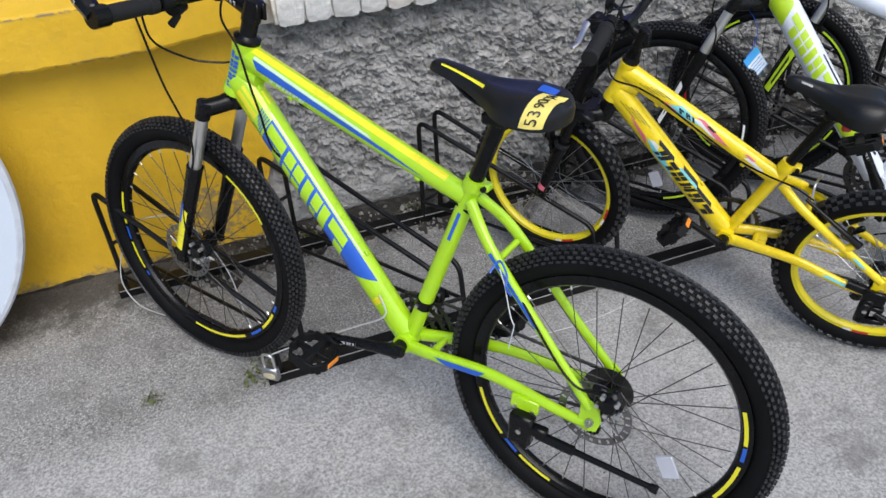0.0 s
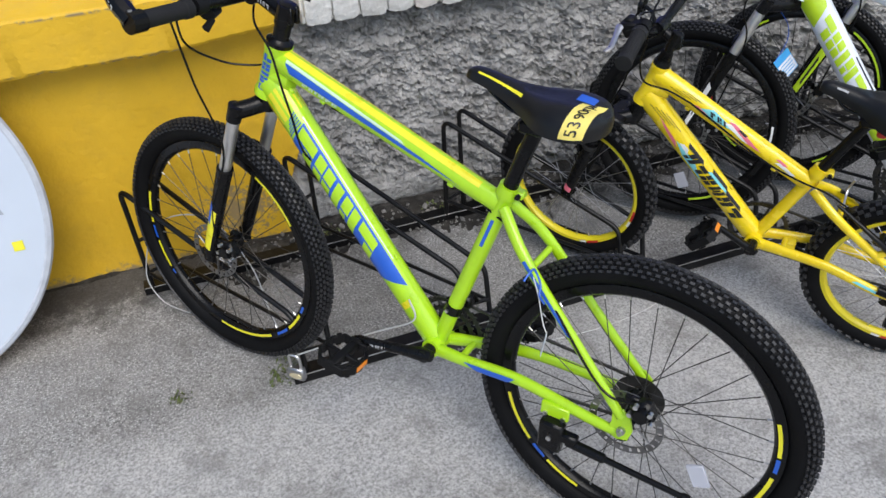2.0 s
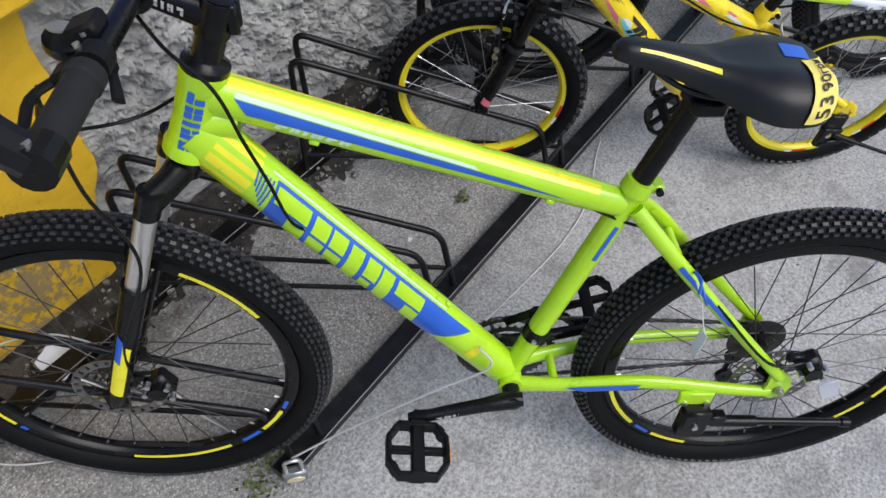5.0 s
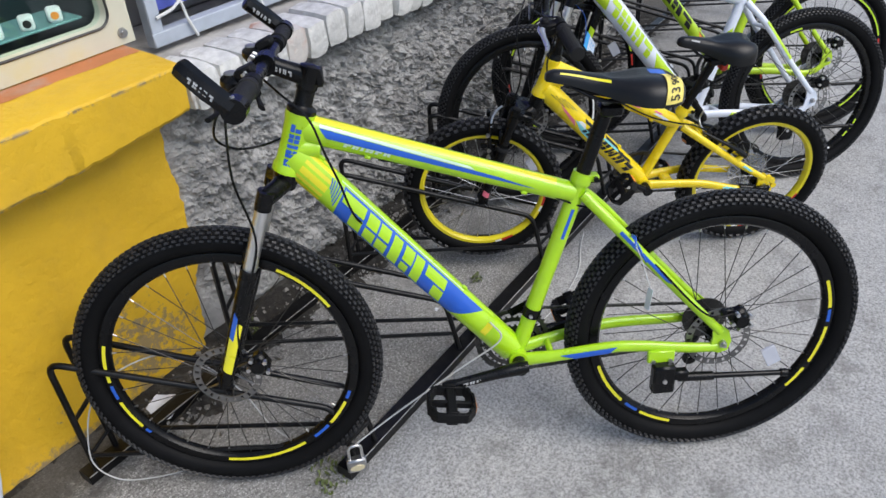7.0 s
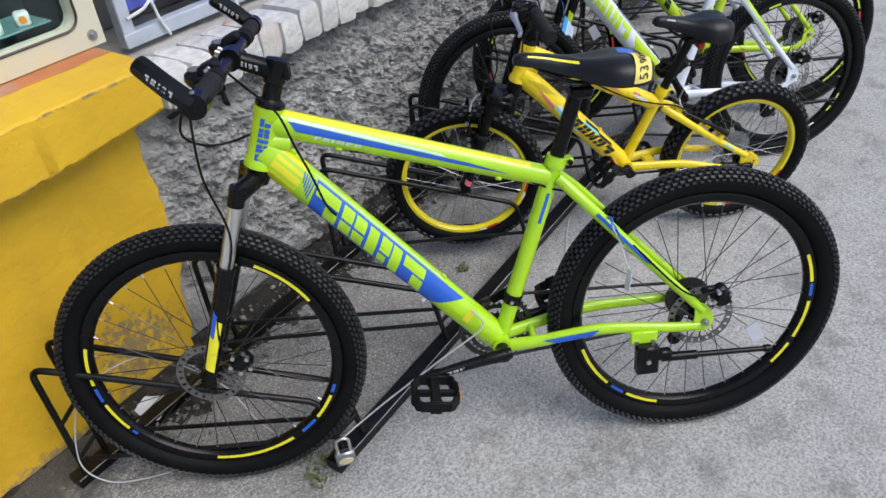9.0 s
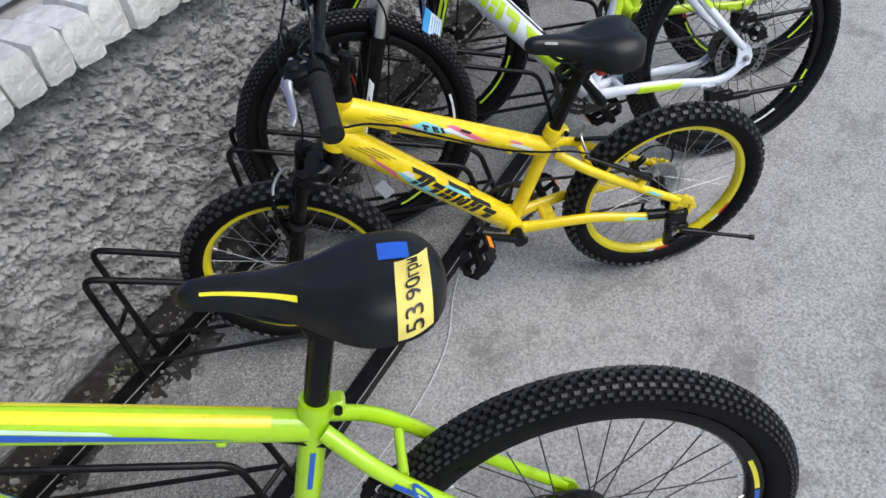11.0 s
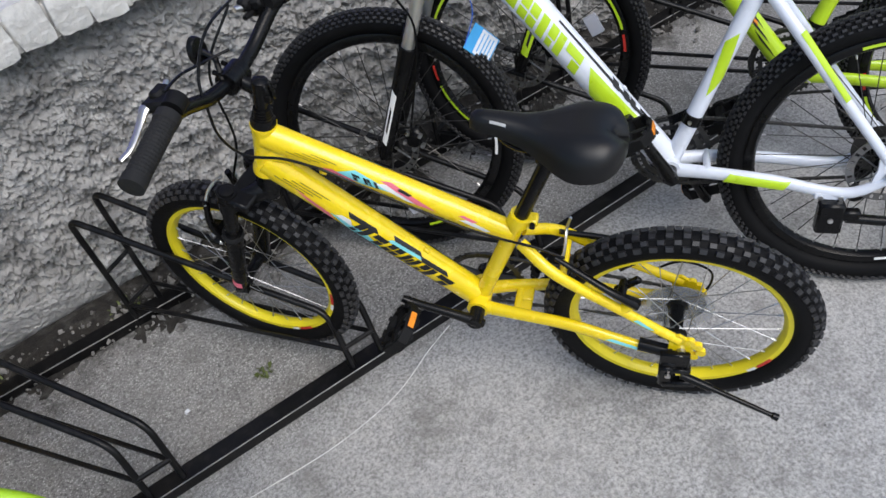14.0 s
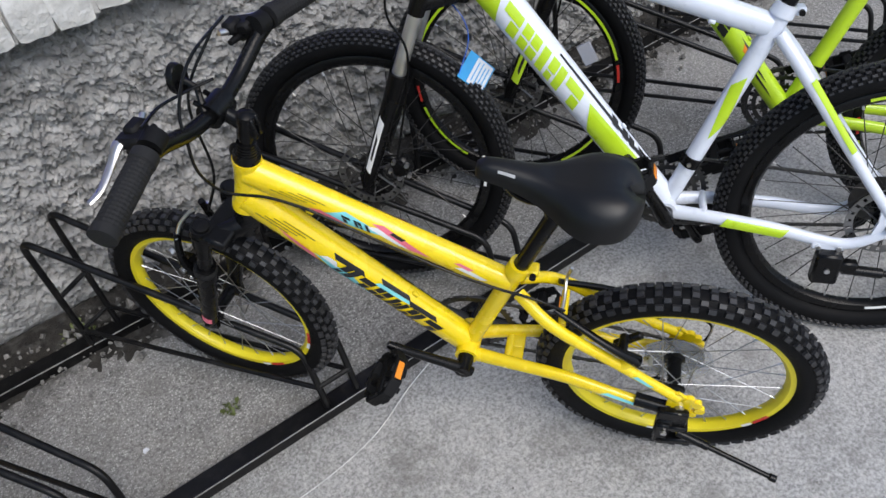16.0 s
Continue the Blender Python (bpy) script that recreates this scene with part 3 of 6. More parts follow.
def pedal_shape():
    """A cage pedal round the y axis, lying in the x-y plane, with its spindle along y."""
    sh = Shape()
    oct_ = [(-0.047, -0.022), (-0.03, -0.045), (0.03, -0.045), (0.047, -0.022), (0.047, 0.022), (0.03, 0.045), (-0.03, 0.045), (-0.047, 0.022)]
    for i in range(8):
        a, b = Vector((*oct_[i], 0)), Vector((*oct_[(i + 1) % 8], 0))
        d = b - a
        q = Matrix.Translation((a + b) / 2) @ Matrix.Rotation(math.atan2(d.y, d.x), 4, "Z")
        box(sh, q, (d.length + 0.006, 0.008, 0.024), 0.002)
        for s in (-1, 1):
            box(sh, q @ pose(0, 0, 0.014 * s), (d.length * 0.4, 0.006, 0.006), 0.001)
    box(sh, pose(0, 0, 0), (0.022, 0.092, 0.020), 0.004)
    box(sh, pose(0, 0, 0), (0.09, 0.010, 0.016), 0.002)
    tube(sh, [(0, -0.075, 0), (0, -0.04, 0)], 0.006, 8)
    return sh


def bicycle(label, base, g, group=""):
    """A bicycle at the pose base: x ahead, y to its left, z up, the rear wheel's lowest point at the origin. g: its geometry (ahead of and above the rear axle) and colours."""
    R = g["R"]

    def V(u, w, y=0.0):
        return Vector((u, y, w + R))

    bike = thing("bicycle", label, "bicycle", base, group)
    HT, HB, BB, ST = V(*g["head_top"]), V(*g["head_low"]), V(*g["bb"]), V(*g["seat_top"])
    axis = (HT - HB).normalized()
    FA = V(*g["front"])
    S = Matrix.Translation(HB) @ Matrix.Rotation(radians(g["steer"]), 4, axis) @ Matrix.Translation(-HB)
    # frame
    fr = Shape()
    tt = Pipe(HT - axis * g["tt_drop"], V(*g["tt_seat"]), g["tt_r"][0], g["tt_r"][1], 1.15)
    dt = Pipe(BB + Vector((0.01, 0, 0.012)), HB + axis * g["dt_rise"], g["dt_r"][0], g["dt_r"][1], 1.2)
    st = Pipe(BB, ST, g["st_r"], g["st_r"])
    for q in (tt, dt, st):
        q.mesh(fr)
    hr = g["head_r"]
    lathe_axis = Matrix.Translation(HB) @ axis.to_track_quat("Y", "Z").to_matrix().to_4x4()
    hl = (HT - HB).length
    lathe(fr, [(0.01, 0), (hr + 0.004, 0), (hr + 0.004, 0.012), (hr, 0.022), (hr - 0.001, hl * 0.5), (hr, hl - 0.02), (hr + 0.002, hl - 0.01), (hr + 0.002, hl), (0.01, hl)], 24, m=lathe_axis)
    # gusset between head, top and down tube
    tube(fr, [HB + axis * hl * 0.4 - Vector((0.005, 0, 0)), HB + axis * hl * 0.45 - Vector((0.05, 0, 0.012))], [hr * 0.95, hr * 0.7], 14)
    lathe(fr, [(0.012, -0.036), (0.0215, -0.036), (0.0215, 0.036), (0.012, 0.036)], 24, m=Matrix.Translation(BB))
    du, dw = g["stay_end"]
    for s in (1, -1):
        tube(fr, curve_points([BB + Vector((-0.012, 0.024 * s, -0.004)), V(g["bb"][0] - 0.09, g["bb"][1] * 0.85 + g["cs_bow"] * 0.3, 0.036 * s), V(g["bb"][0] * 0.5, g["cs_bow"] + g["bb"][1] * 0.5, 0.047 * s), V(du + 0.07, dw + g.get("cs_end", -0.012), 0.060 * s), V(du, dw - 0.012, 0.066 * s)], 5), [0.0125, 0.011, 0.0105, 0.0095, 0.008], 12, 1.3)
        top = V(*g["ss_top"], 0.016 * s)
        tube(fr, curve_points([top, top.lerp(V(du, dw + 0.02, 0.066 * s), 0.22) + Vector((0, 0.022 * s, 0.004)), top.lerp(V(du, dw + 0.02, 0.066 * s), 0.6) + Vector((0, 0.010 * s, 0)), V(du + 0.006, dw + 0.028, 0.066 * s)], 5), [0.0105, 0.010, 0.009, 0.0085], 12, 1.15)
        plate(fr, [(du + 0.028, dw + R - 0.018), (du + 0.022, dw + R + 0.012), (du + 0.024, dw + R + 0.040), (du + 0.006, dw + R + 0.046), (du - 0.012, dw + R + 0.030), (du - 0.020, dw + R + 0.004), (du - 0.014, dw + R - 0.020), (du + 0.006, dw + R - 0.026)], 0.063 * s, 0.069 * s)
        if not g["disc"]:
            # scalloped ends behind the axle, brake boss and pinched stay end
            for dx, dz, r_ in ((-0.012, 0.026, 0.010), (-0.026, 0.016, 0.009), (-0.033, -0.002, 0.009), (-0.022, -0.016, 0.008)):
                tube(fr, [V(du + dx, dw + dz, 0.0615 * s), V(du + dx, dw + dz, 0.0705 * s)], [r_, r_], 12)
            boss = V(*g["ss_top"]).lerp(V(du, dw + 0.02), 0.62)
            tube(fr, [boss + Vector((0, 0.055 * s, 0)), boss + Vector((-0.020, 0.055 * s, 0.020))], [0.0105, 0.0080], 12)
            box(fr, Matrix.Translation(V(g["bb"][0] - 0.085, g["bb"][1] * 0.75, 0.016 * s)), (0.034, 0.034, 0.012), 0.003)
    a = V(*g["ss_top"]).lerp(V(du, dw + 0.02), 0.26)
    tube(fr, [a + Vector((0, -0.036, 0)), a + Vector((0, 0.036, 0))], 0.007, 10)
    tube(fr, [V(g["bb"][0] - 0.075, g["bb"][1] * 0.8, -0.04), V(g["bb"][0] - 0.075, g["bb"][1] * 0.8, 0.04)], 0.008, 10)
    for q, s in ((tt, 0.25), (tt, 0.82), (dt, 0.93), (dt, 0.30)):
        p = q.at(s, -60 if q is tt else 80, 0.001)
        box(fr, Matrix.Translation(p) @ (q.p1 - q.p0).to_track_quat("X", "Z").to_matrix().to_4x4(), (0.013, 0.008, 0.008), 0.002)
    frame_ob = part("frame", fr, g["paint"], bike, g["frame_label"], angle=50)
    for mat, name in g["decals"]:
        d = Shape()
        g["draw"](name, d, dict(tt=tt, dt=dt, st=st, V=V, head=(HB, HT, hr)))
        if d.v:
            for piece in islands(d) if "lettering" not in name else by_side(d):
                part(name, piece, mat, frame_ob)
    cl = Shape()
    sa = (ST - BB).normalized()
    tube(cl, [ST - sa * 0.006, ST + sa * 0.016], [g["st_r"] + 0.0045, g["st_r"] + 0.0035], 18)
    box(cl, Matrix.Translation(ST + sa * 0.004 + Vector((-g["st_r"] - 0.008, 0, 0))), (0.018, 0.024, 0.015), 0.003)
    part("seat_clamp", cl, g["clamp_paint"], bike)
    cb = Shape()
    bolt(cb, ST + sa * 0.004 + Vector((-g["st_r"] - 0.009, 0.011, 0)), 0.0055, 0.008)
    part("clamp_bolt", cb, BLACK, bike)
    if g["disc"]:
        fd = Shape()
        tube(fd, [BB.lerp(ST, 0.235), BB.lerp(ST, 0.285)], g["st_r"] + 0.0032, 18)
        q = BB.lerp(ST, 0.26)
        box(fd, Matrix.Translation(q + Vector((-0.012, -0.030, 0.004))), (0.034, 0.026, 0.030), 0.006)
        box(fd, Matrix.Translation(q + Vector((0.006, -0.046, -0.012))) @ Matrix.Rotation(0.5, 4, "Y"), (0.085, 0.003, 0.020), 0.001)
        mech = part("front_derailleur", fd, BLACK, bike)
        part("clamp_bolt", bolt(Shape(), q + Vector((0.006, g["st_r"] + 0.003, 0.0)), 0.0042, 0.005), CHROME, mech)
    # seat post and saddle
    sp = V(*g["post_top"])
    part("seat_post", tube(Shape(), [BB.lerp(ST, 0.8), sp], g["st_r"] - 0.0025, 16), BLACK, bike)
    tail, nose = V(*g["saddle"][:2]), V(*g["saddle"][2:])
    L = (nose - tail).length
    sm = Matrix.Translation(tail + Vector((0, g.get("saddle_y", 0.0), 0))) @ Matrix.Rotation(-math.atan2(nose.z - tail.z, nose.x - tail.x), 4, "Y")
    sad = part("saddle", saddle_shape(L, g["saddle_hw"], g["saddle_drop"], g["notch"]), VINYL, bike, g["saddle_label"], m=sm, angle=60)
    rl = Shape()
    for s in (1, -1):
        tube(rl, rounded([(0.03, 0.03 * s, -0.035), (0.08, 0.022 * s, -0.052), (0.17, 0.020 * s, -0.050), (L - 0.03, 0.008 * s, -0.022)], 0.03), 0.0036, 8)
    part("saddle_rail", rl, BLACK, sad)
    hd = Shape()
    box(hd, Matrix.Translation(sp + Vector((0, g.get("saddle_y", 0.0) * 0.6, 0.004))), (0.045, 0.052, 0.024), 0.006)
    tube(hd, [sp + Vector((-0.02, -0.03, 0)), sp + Vector((-0.02, 0.03, 0))], 0.007, 10)
    part("seat_post_head", hd, BLACK, bike)
    if not g["disc"]:
        part("rear_reflector", box(Shape(), Matrix.Translation(sp + Vector((-0.030, 0, -0.014))), (0.020, 0.034, 0.034), 0.004), RED, bike, "small red reflector")
    if g["saddle_trim"]:
        for mat, x0, x1, lo, hi, nm, which in g["saddle_trim"]:
            ref = saddle_shape(L, g["saddle_hw"] + 0.0009, g["saddle_drop"])
            w = 15
            rings = np.array(ref.v).reshape(-1, w, 3)
            xs = rings[:, 0, 0]
            for side in which:
                t = Shape()
                for i in range(len(rings) - 1):
                    if x0 * L <= xs[i] and xs[i + 1] <= x1 * L:
                        for j in range(lo, hi):
                            jj = (j, j + 1) if side == 1 else (w - 1 - j, w - 2 - j)
                            q = [rings[i][jj[0]], rings[i][jj[1]], rings[i + 1][jj[1]], rings[i + 1][jj[0]]]
                            t.add([p + np.array([0, 0, 0.0008]) for p in q], [(0, 1, 2, 3)])
                if t.v:
                    part(nm, t, mat, sad)
    # fork
    fk, arch, legs = Shape(), Shape(), []
    crown = HB - axis * (0.030 if g["disc"] else 0.058)
    legoff = FA - (HB - axis * ((HB - FA).dot(axis)))
    for s in (1, -1):
        top = crown + legoff + Vector((0, g["fork_y"] * s, 0)) - axis * 0.0
        bot = FA + Vector((0, g["fork_y"] * s, 0)) - axis * 0.004
        mid = bot.lerp(top, g["lower_share"])
        leg = Shape()
        legs.append(leg)
        tube(leg, [bot - axis * 0.012, bot + axis * 0.012, bot.lerp(mid, 0.35), mid, mid + axis * 0.012], [0.010, 0.0145, 0.0165, 0.0185, 0.0195], 16)
        plate(leg, [(bot.x - 0.014, bot.z - 0.016), (bot.x + 0.014, bot.z - 0.016), (bot.x + 0.016, bot.z + 0.02), (bot.x - 0.016, bot.z + 0.02)], bot.y - 0.005, bot.y + 0.005)
        tube(fk, [top + axis * 0.004, top - axis * 0.036], [0.017, 0.0165], 16)
    for s in (1, -1):
        tube(fk, curve_points([crown + axis * 0.012, crown + legoff * 0.4 + Vector((0, g["fork_y"] * 0.5 * s, 0)), crown + legoff - axis * 0.012 + Vector((0, g["fork_y"] * s, 0))], 5), [0.020, 0.017, 0.0175], 12, 1.1)
    tube(fk, [crown - axis * 0.005, HB], [0.021, hr + 0.001], 18)
    if not g["disc"]:
        # broad flat crown with a round cap on each leg
        flat = Matrix.Translation(crown + legoff * 0.55 + axis * 0.004) @ axis.to_track_quat("Z", "Y").to_matrix().to_4x4()
        box(fk, flat, (g["fork_y"] * 2 + 0.036, 0.050, 0.020), 0.007)
        for s in (1, -1):
            e = crown + legoff + Vector((0, g["fork_y"] * s, 0))
            tube(fk, [e + axis * 0.002, e + axis * 0.016], [0.0195, 0.0185], 20)
            tube(fk, [e - axis * 0.034, e - axis * 0.002], [0.0170, 0.0190], 16)
    # arch behind the wheel
    mid = (FA - axis * 0.004).lerp(crown + legoff, g["lower_share"])
    tube(arch, curve_points([mid + Vector((0, -g["fork_y"], -0.005)), mid + axis * 0.035 + Vector((0.014, -g["fork_y"] * 0.7, 0)), mid + axis * 0.052 + Vector((0.016, 0, 0)), mid + axis * 0.035 + Vector((0.014, g["fork_y"] * 0.7, 0)), mid + Vector((0, g["fork_y"], -0.005))], 5), 0.0085, 10)
    fork = part("fork", fk, BLACK, bike, "black suspension fork", m=S)
    for leg in legs:
        part("lower_leg", leg, BLACK, fork)
    part("fork_arch", arch, BLACK, fork)
    for s in (1, -1):
        top = crown + legoff + Vector((0, g["fork_y"] * s, 0))
        bot = FA + Vector((0, g["fork_y"] * s, 0))
        part("stanchion", tube(Shape(), [bot.lerp(top, g["lower_share"]), top - axis * 0.02], 0.0140, 16), g["stanchion"], fork)
        if g["fork_decal"]:
            for mat, u0, u1, a0, a1 in g["fork_decal"]:
                q = Pipe(bot, bot.lerp(top, g["lower_share"]), 0.0152, 0.0186)
                part("fork_decal", q.decal(Shape(), [(u0, a0), (u1 - 0.05, a0), (u1, a1), (u0 + 0.03, a1)], 0.0011 if mat in (INK, BLUE) else 0.0006, mirror=False) if s == 1 else q.decal(Shape(), [(u0, 180 - a0), (u1 - 0.05, 180 - a0), (u1, 180 - a1), (u0 + 0.03, 180 - a1)], 0.0011 if mat in (INK, BLUE) else 0.0006, mirror=False), mat, fork)
    if not g["disc"]:
        for s in (1, -1):
            e = crown + legoff + Vector((0, g["fork_y"] * s, 0))
            part("leg_cap", tube(Shape(), [e + axis * 0.014, e + axis * 0.0195, e + axis * 0.0205], [0.0135, 0.0130, 0.0105], 20), MATTE, fork)
            w0 = (FA + Vector((0, g["fork_y"] * s, 0))).lerp(e, g["lower_share"])
            part("wiper_seal", lathe(Shape(), [(0.014, -0.006), (0.0205, -0.006), (0.0215, -0.002), (0.0205, 0.004), (0.017, 0.010), (0.014, 0.010)], 20, m=Matrix.Translation(w0) @ axis.to_track_quat("Y", "Z").to_matrix().to_4x4()), GRIP, fork)
    # headset, spacers, stem
    hs = Shape()
    stem_top = V(*g["stem_top"])
    up = (stem_top - HT).length
    if g["disc"]:
        prof = [(0.0185, 0.014), (0.0175, 0.016), (0.0175, max(0.02, up - 0.045)), (0.0165, max(0.022, up - 0.044)), (0.0165, up), (0.006, up + 0.003), (0, up + 0.003)]
    else:
        prof = [(q, 0.012 + 0.005 * n + e) for n in range(5) for q, e in ((0.0185 - 0.001 * n, 0.0), (0.0185 - 0.001 * n, 0.003), (0.0155 - 0.001 * n, 0.0036), (0.0155 - 0.001 * n, 0.0046))]
        prof += [(0.0112, 0.040), (0.0112, up - 0.006), (0.0125, up - 0.005), (0.0125, up), (0.005, up + 0.004), (0, up + 0.004)]
    lathe(hs, [(0.005, 0), (hr + 0.001, 0), (hr + 0.001, 0.008), *prof], 22, m=Matrix.Translation(HT) @ axis.to_track_quat("Y", "Z").to_matrix().to_4x4())
    part("headset", hs, BLACK, bike, m=S)
    clampc = V(*g["clamp"])
    sh = Shape()
    b0 = HT + axis * (up - 0.022)
    sk = 1.0 if g["disc"] else 0.68
    tube(sh, [b0 - axis * 0.021, b0 + axis * 0.021], 0.0205 * sk, 18)
    tube(sh, [b0, b0.lerp(clampc, 0.25), b0.lerp(clampc, 0.8), clampc], [0.0185 * sk, 0.0165 * sk, 0.015 * sk, 0.018 * sk], 14, 1.1)
    tube(sh, [clampc + Vector((0, -0.021, 0)), clampc + Vector((0, 0.021, 0))], 0.0205, 16)
    for s in (1, -1):
        box(sh, Matrix.Translation(b0 + Vector((-0.020 * sk, 0.009 * s * sk, 0))), (0.012, 0.010 * sk, 0.034), 0.002)
    stem = part("stem", sh, BLACK, bike, m=S)
    for s in (1, -1):
        for z in (1, -1):
            part("stem_bolt", bolt(Shape(), clampc + Vector((0.016, 0.013 * s, 0.013 * z)), 0.0042, 0.008, (1, 0, 0.5 * z)), CHROME if g["disc"] else BLACK, stem)
    if g["stem_mark"]:
        q = Pipe(b0.lerp(clampc, 0.2), b0.lerp(clampc, 0.85), 0.0172, 0.0160, 1.1)
        ms = Shape()
        strokes(q, ms, 0.25, 0.9, -14, 12, 6, 0.03, 0.5)
        for piece in islands(ms):
            part("stem_lettering", piece, PALEGREY, stem)
    # handlebar
    hw, rise, back = g["bar_hw"], g["bar_rise"], g["bar_back"]
    low_ = rise - g.get("bar_droop", 0.0)
    bp = [Vector((-back, -hw, low_)), Vector((-back * 0.4, -hw * 0.55, rise)), Vector((0, -hw * 0.24, rise * 0.15)), Vector((0, -0.02, 0)), Vector((0, 0.02, 0)), Vector((0, hw * 0.24, rise * 0.15)), Vector((-back * 0.4, hw * 0.55, rise)), Vector((-back, hw, low_))]
    bar = part("handlebar", tube(Shape(), rounded([clampc + p for p in bp], 0.05), 0.0118, 14), BLACK, bike, m=S @ Matrix.Translation(clampc) @ Matrix.Rotation(radians(g.get("bar_roll", 0.0)), 4, "X") @ Matrix.Translation(-clampc))
    for s in (1, -1):
        e0 = clampc + Vector((-back, hw * s, low_))
        e1 = clampc + Vector((-back * 0.4, hw * 0.55 * s, rise))
        d = (e1 - e0).normalized()
        gr = Shape()
        n = g["grip_ribs"] * 4
        prof = [(-0.006, 0.012), (-0.005, 0.0178), (0.008, 0.0178), (0.009, 0.0160)]
        prof += [(0.010 + 0.096 * q / n, 0.0158 if q % 4 < 2 or n == 4 else 0.0170) for q in range(n + 1)]
        prof += [(0.108, 0.0180), (0.123, 0.0180), (0.124, 0.012)]
        sides = 16 if n == 4 else 48
        tube(gr, [e0 + d * q for q, _ in prof], [r for _, r in prof], sides)
        if n > 4:
            for i, v in enumerate(gr.v):
                row, col = divmod(i, sides)
                if 4 <= row < len(prof) - 3 and col % 3 == 0:
                    mid_ = e0 + d * prof[row][0]
                    gr.v[i] = tuple(mid_ + (Vector(v) - mid_) * (0.0156 / prof[row][1]))
        part("grip", gr, GRIP, bar)
        if g["bar_ends"]:
            f = Vector((g["bar_ends"][0], 0.0, g["bar_ends"][1]))
            be = Shape()
            tube(be, [e0 - d * 0.012, e0 + d * 0.018], 0.0195, 14)
            tube(be, curve_points([e0 + f * 0.05, e0 + f * 0.45, e0 + f * 0.92 + d * 0.012, e0 + f + d * 0.014], 4), [0.018, 0.0195, 0.0185, 0.013], 8, 0.9)
            ob = part("bar_end", be, BLACK, bar, angle=25)
            mk = Shape()
            q = Pipe(e0 + f * 0.3, e0 + f * 0.8 + d * 0.008, 0.0200, 0.0200)
            strokes(q, mk, 0.05, 0.95, -10, 12, 7, 0.03, 0.55)
            for piece in islands(mk):
                part("bar_end_lettering", piece, PALEGREY, ob)
            bolt_sh = Shape()
            bolt(bolt_sh, e0 - d * 0.004 + Vector((0, 0.0, 0.018)), 0.004, 0.004, (0, 0, 1))
            part("bar_end_bolt", bolt_sh, CHROME, ob)
        # brake lever and shifter
        lv = Shape()
        c = e0 + d * 0.145
        tube(lv, [c - d * 0.012, c + d * 0.012], 0.0165, 14)
        box(lv, Matrix.Translation(c + Vector((0.022, 0, -0.012))) @ Matrix.Rotation(0.5, 4, "Y"), (0.036, 0.030, 0.020), 0.005)
        tube(lv, [c + Vector((0.028, 0.008 * -s, -0.014)), c + Vector((0.030, -0.040 * s, -0.012))], [0.007, 0.0045], 10)
        if g["shifters"]:
            tube(lv, [c + d * 0.024 + Vector((0.008, 0, -0.022)), c + d * 0.058 + Vector((0.020, 0, -0.020))], [0.017, 0.014], 12, 0.7)
            box(lv, Matrix.Translation(c + d * 0.04 + Vector((0.016, 0, 0.012))) @ Matrix.Rotation(0.4, 4, "Y"), (0.034, 0.036, 0.016), 0.005)
            tube(lv, [c + d * 0.03 + Vector((0.0, 0, -0.03)), c - d * 0.0 + Vector((-0.01, 0, -0.042))], [0.006, 0.008], 8, 0.5)
        if not g["shifters"]:
            box(lv, Matrix.Translation(c + Vector((0.030, -0.004 * s, -0.003))) @ Matrix.Rotation(0.2, 4, "Y"), (0.048, 0.034, 0.018), 0.005)
            box(lv, Matrix.Translation(c + Vector((0.036, -0.016 * s, 0.002))), (0.022, 0.030, 0.020), 0.006)
        lever = part("brake_lever", lv, MATTE, bar)
        if g["shifters"]:
            q = c + d * 0.045 + Vector((0.036, 0, -0.006))
            pod = lathe(Shape(), [(0.0, -0.016), (0.012, -0.015), (0.020, -0.009), (0.023, 0.0), (0.021, 0.008), (0.014, 0.013), (0.0, 0.015)], 18, m=Matrix.Translation(q) @ Matrix.Rotation(1.25, 4, "X") @ Matrix.Diagonal((1.15, 1, 1, 1)))
            tube(pod, [c + d * 0.045, q], [0.010, 0.012], 10)
            shifter = part("shifter", pod, BLACK, lever)
            win = lathe(Shape(), [(0.0, 0.0), (0.0085, 0.0), (0.0095, 0.002), (0.0085, 0.004), (0.0, 0.0045)], 14, m=Matrix.Translation(q + Vector((0.004, 0.0, 0.013))) @ Matrix.Rotation(1.25, 4, "X") @ Matrix.Diagonal((1.5, 1, 0.8, 1)))
            part("shifter_window", win, STEEL, shifter)
            part("cable_barrel", tube(Shape(), [q + d * 0.018, q + d * 0.040 + Vector((0.006, 0, -0.004))], [0.0055, 0.0040], 10), CHROME, shifter)
            for e in (0.0, 0.02):
                part("lever_bolt", bolt(Shape(), c + d * (0.004 + e) + Vector((0.012, 0, 0.012)), 0.0036, 0.004, (0.3, 0, 1)), CHROME, lever)
        bl = Shape()
        if g["shifters"]:
            tube(bl, curve_points([c + Vector((0.034, 0, -0.016)), c - d * 0.03 + Vector((0.052, 0, -0.020)), c - d * 0.075 + Vector((0.045, 0, -0.024)), c - d * 0.10 + Vector((0.054, 0, -0.027))], 4), [0.0075, 0.0065, 0.006, 0.007], 10, 0.6)
        else:
            tube(bl, curve_points([c + Vector((0.042, -0.006 * s, -0.004)), c - d * 0.012 + Vector((0.050, 0, -0.004)), c - d * 0.036 + Vector((0.050, 0, -0.010)), c - d * 0.074 + Vector((0.050, 0, -0.016)), c - d * 0.096 + Vector((0.058, 0, -0.018))], 4), [0.012, 0.0105, 0.0070, 0.0065, 0.005], 10, 0.6)
            barrel = Shape()
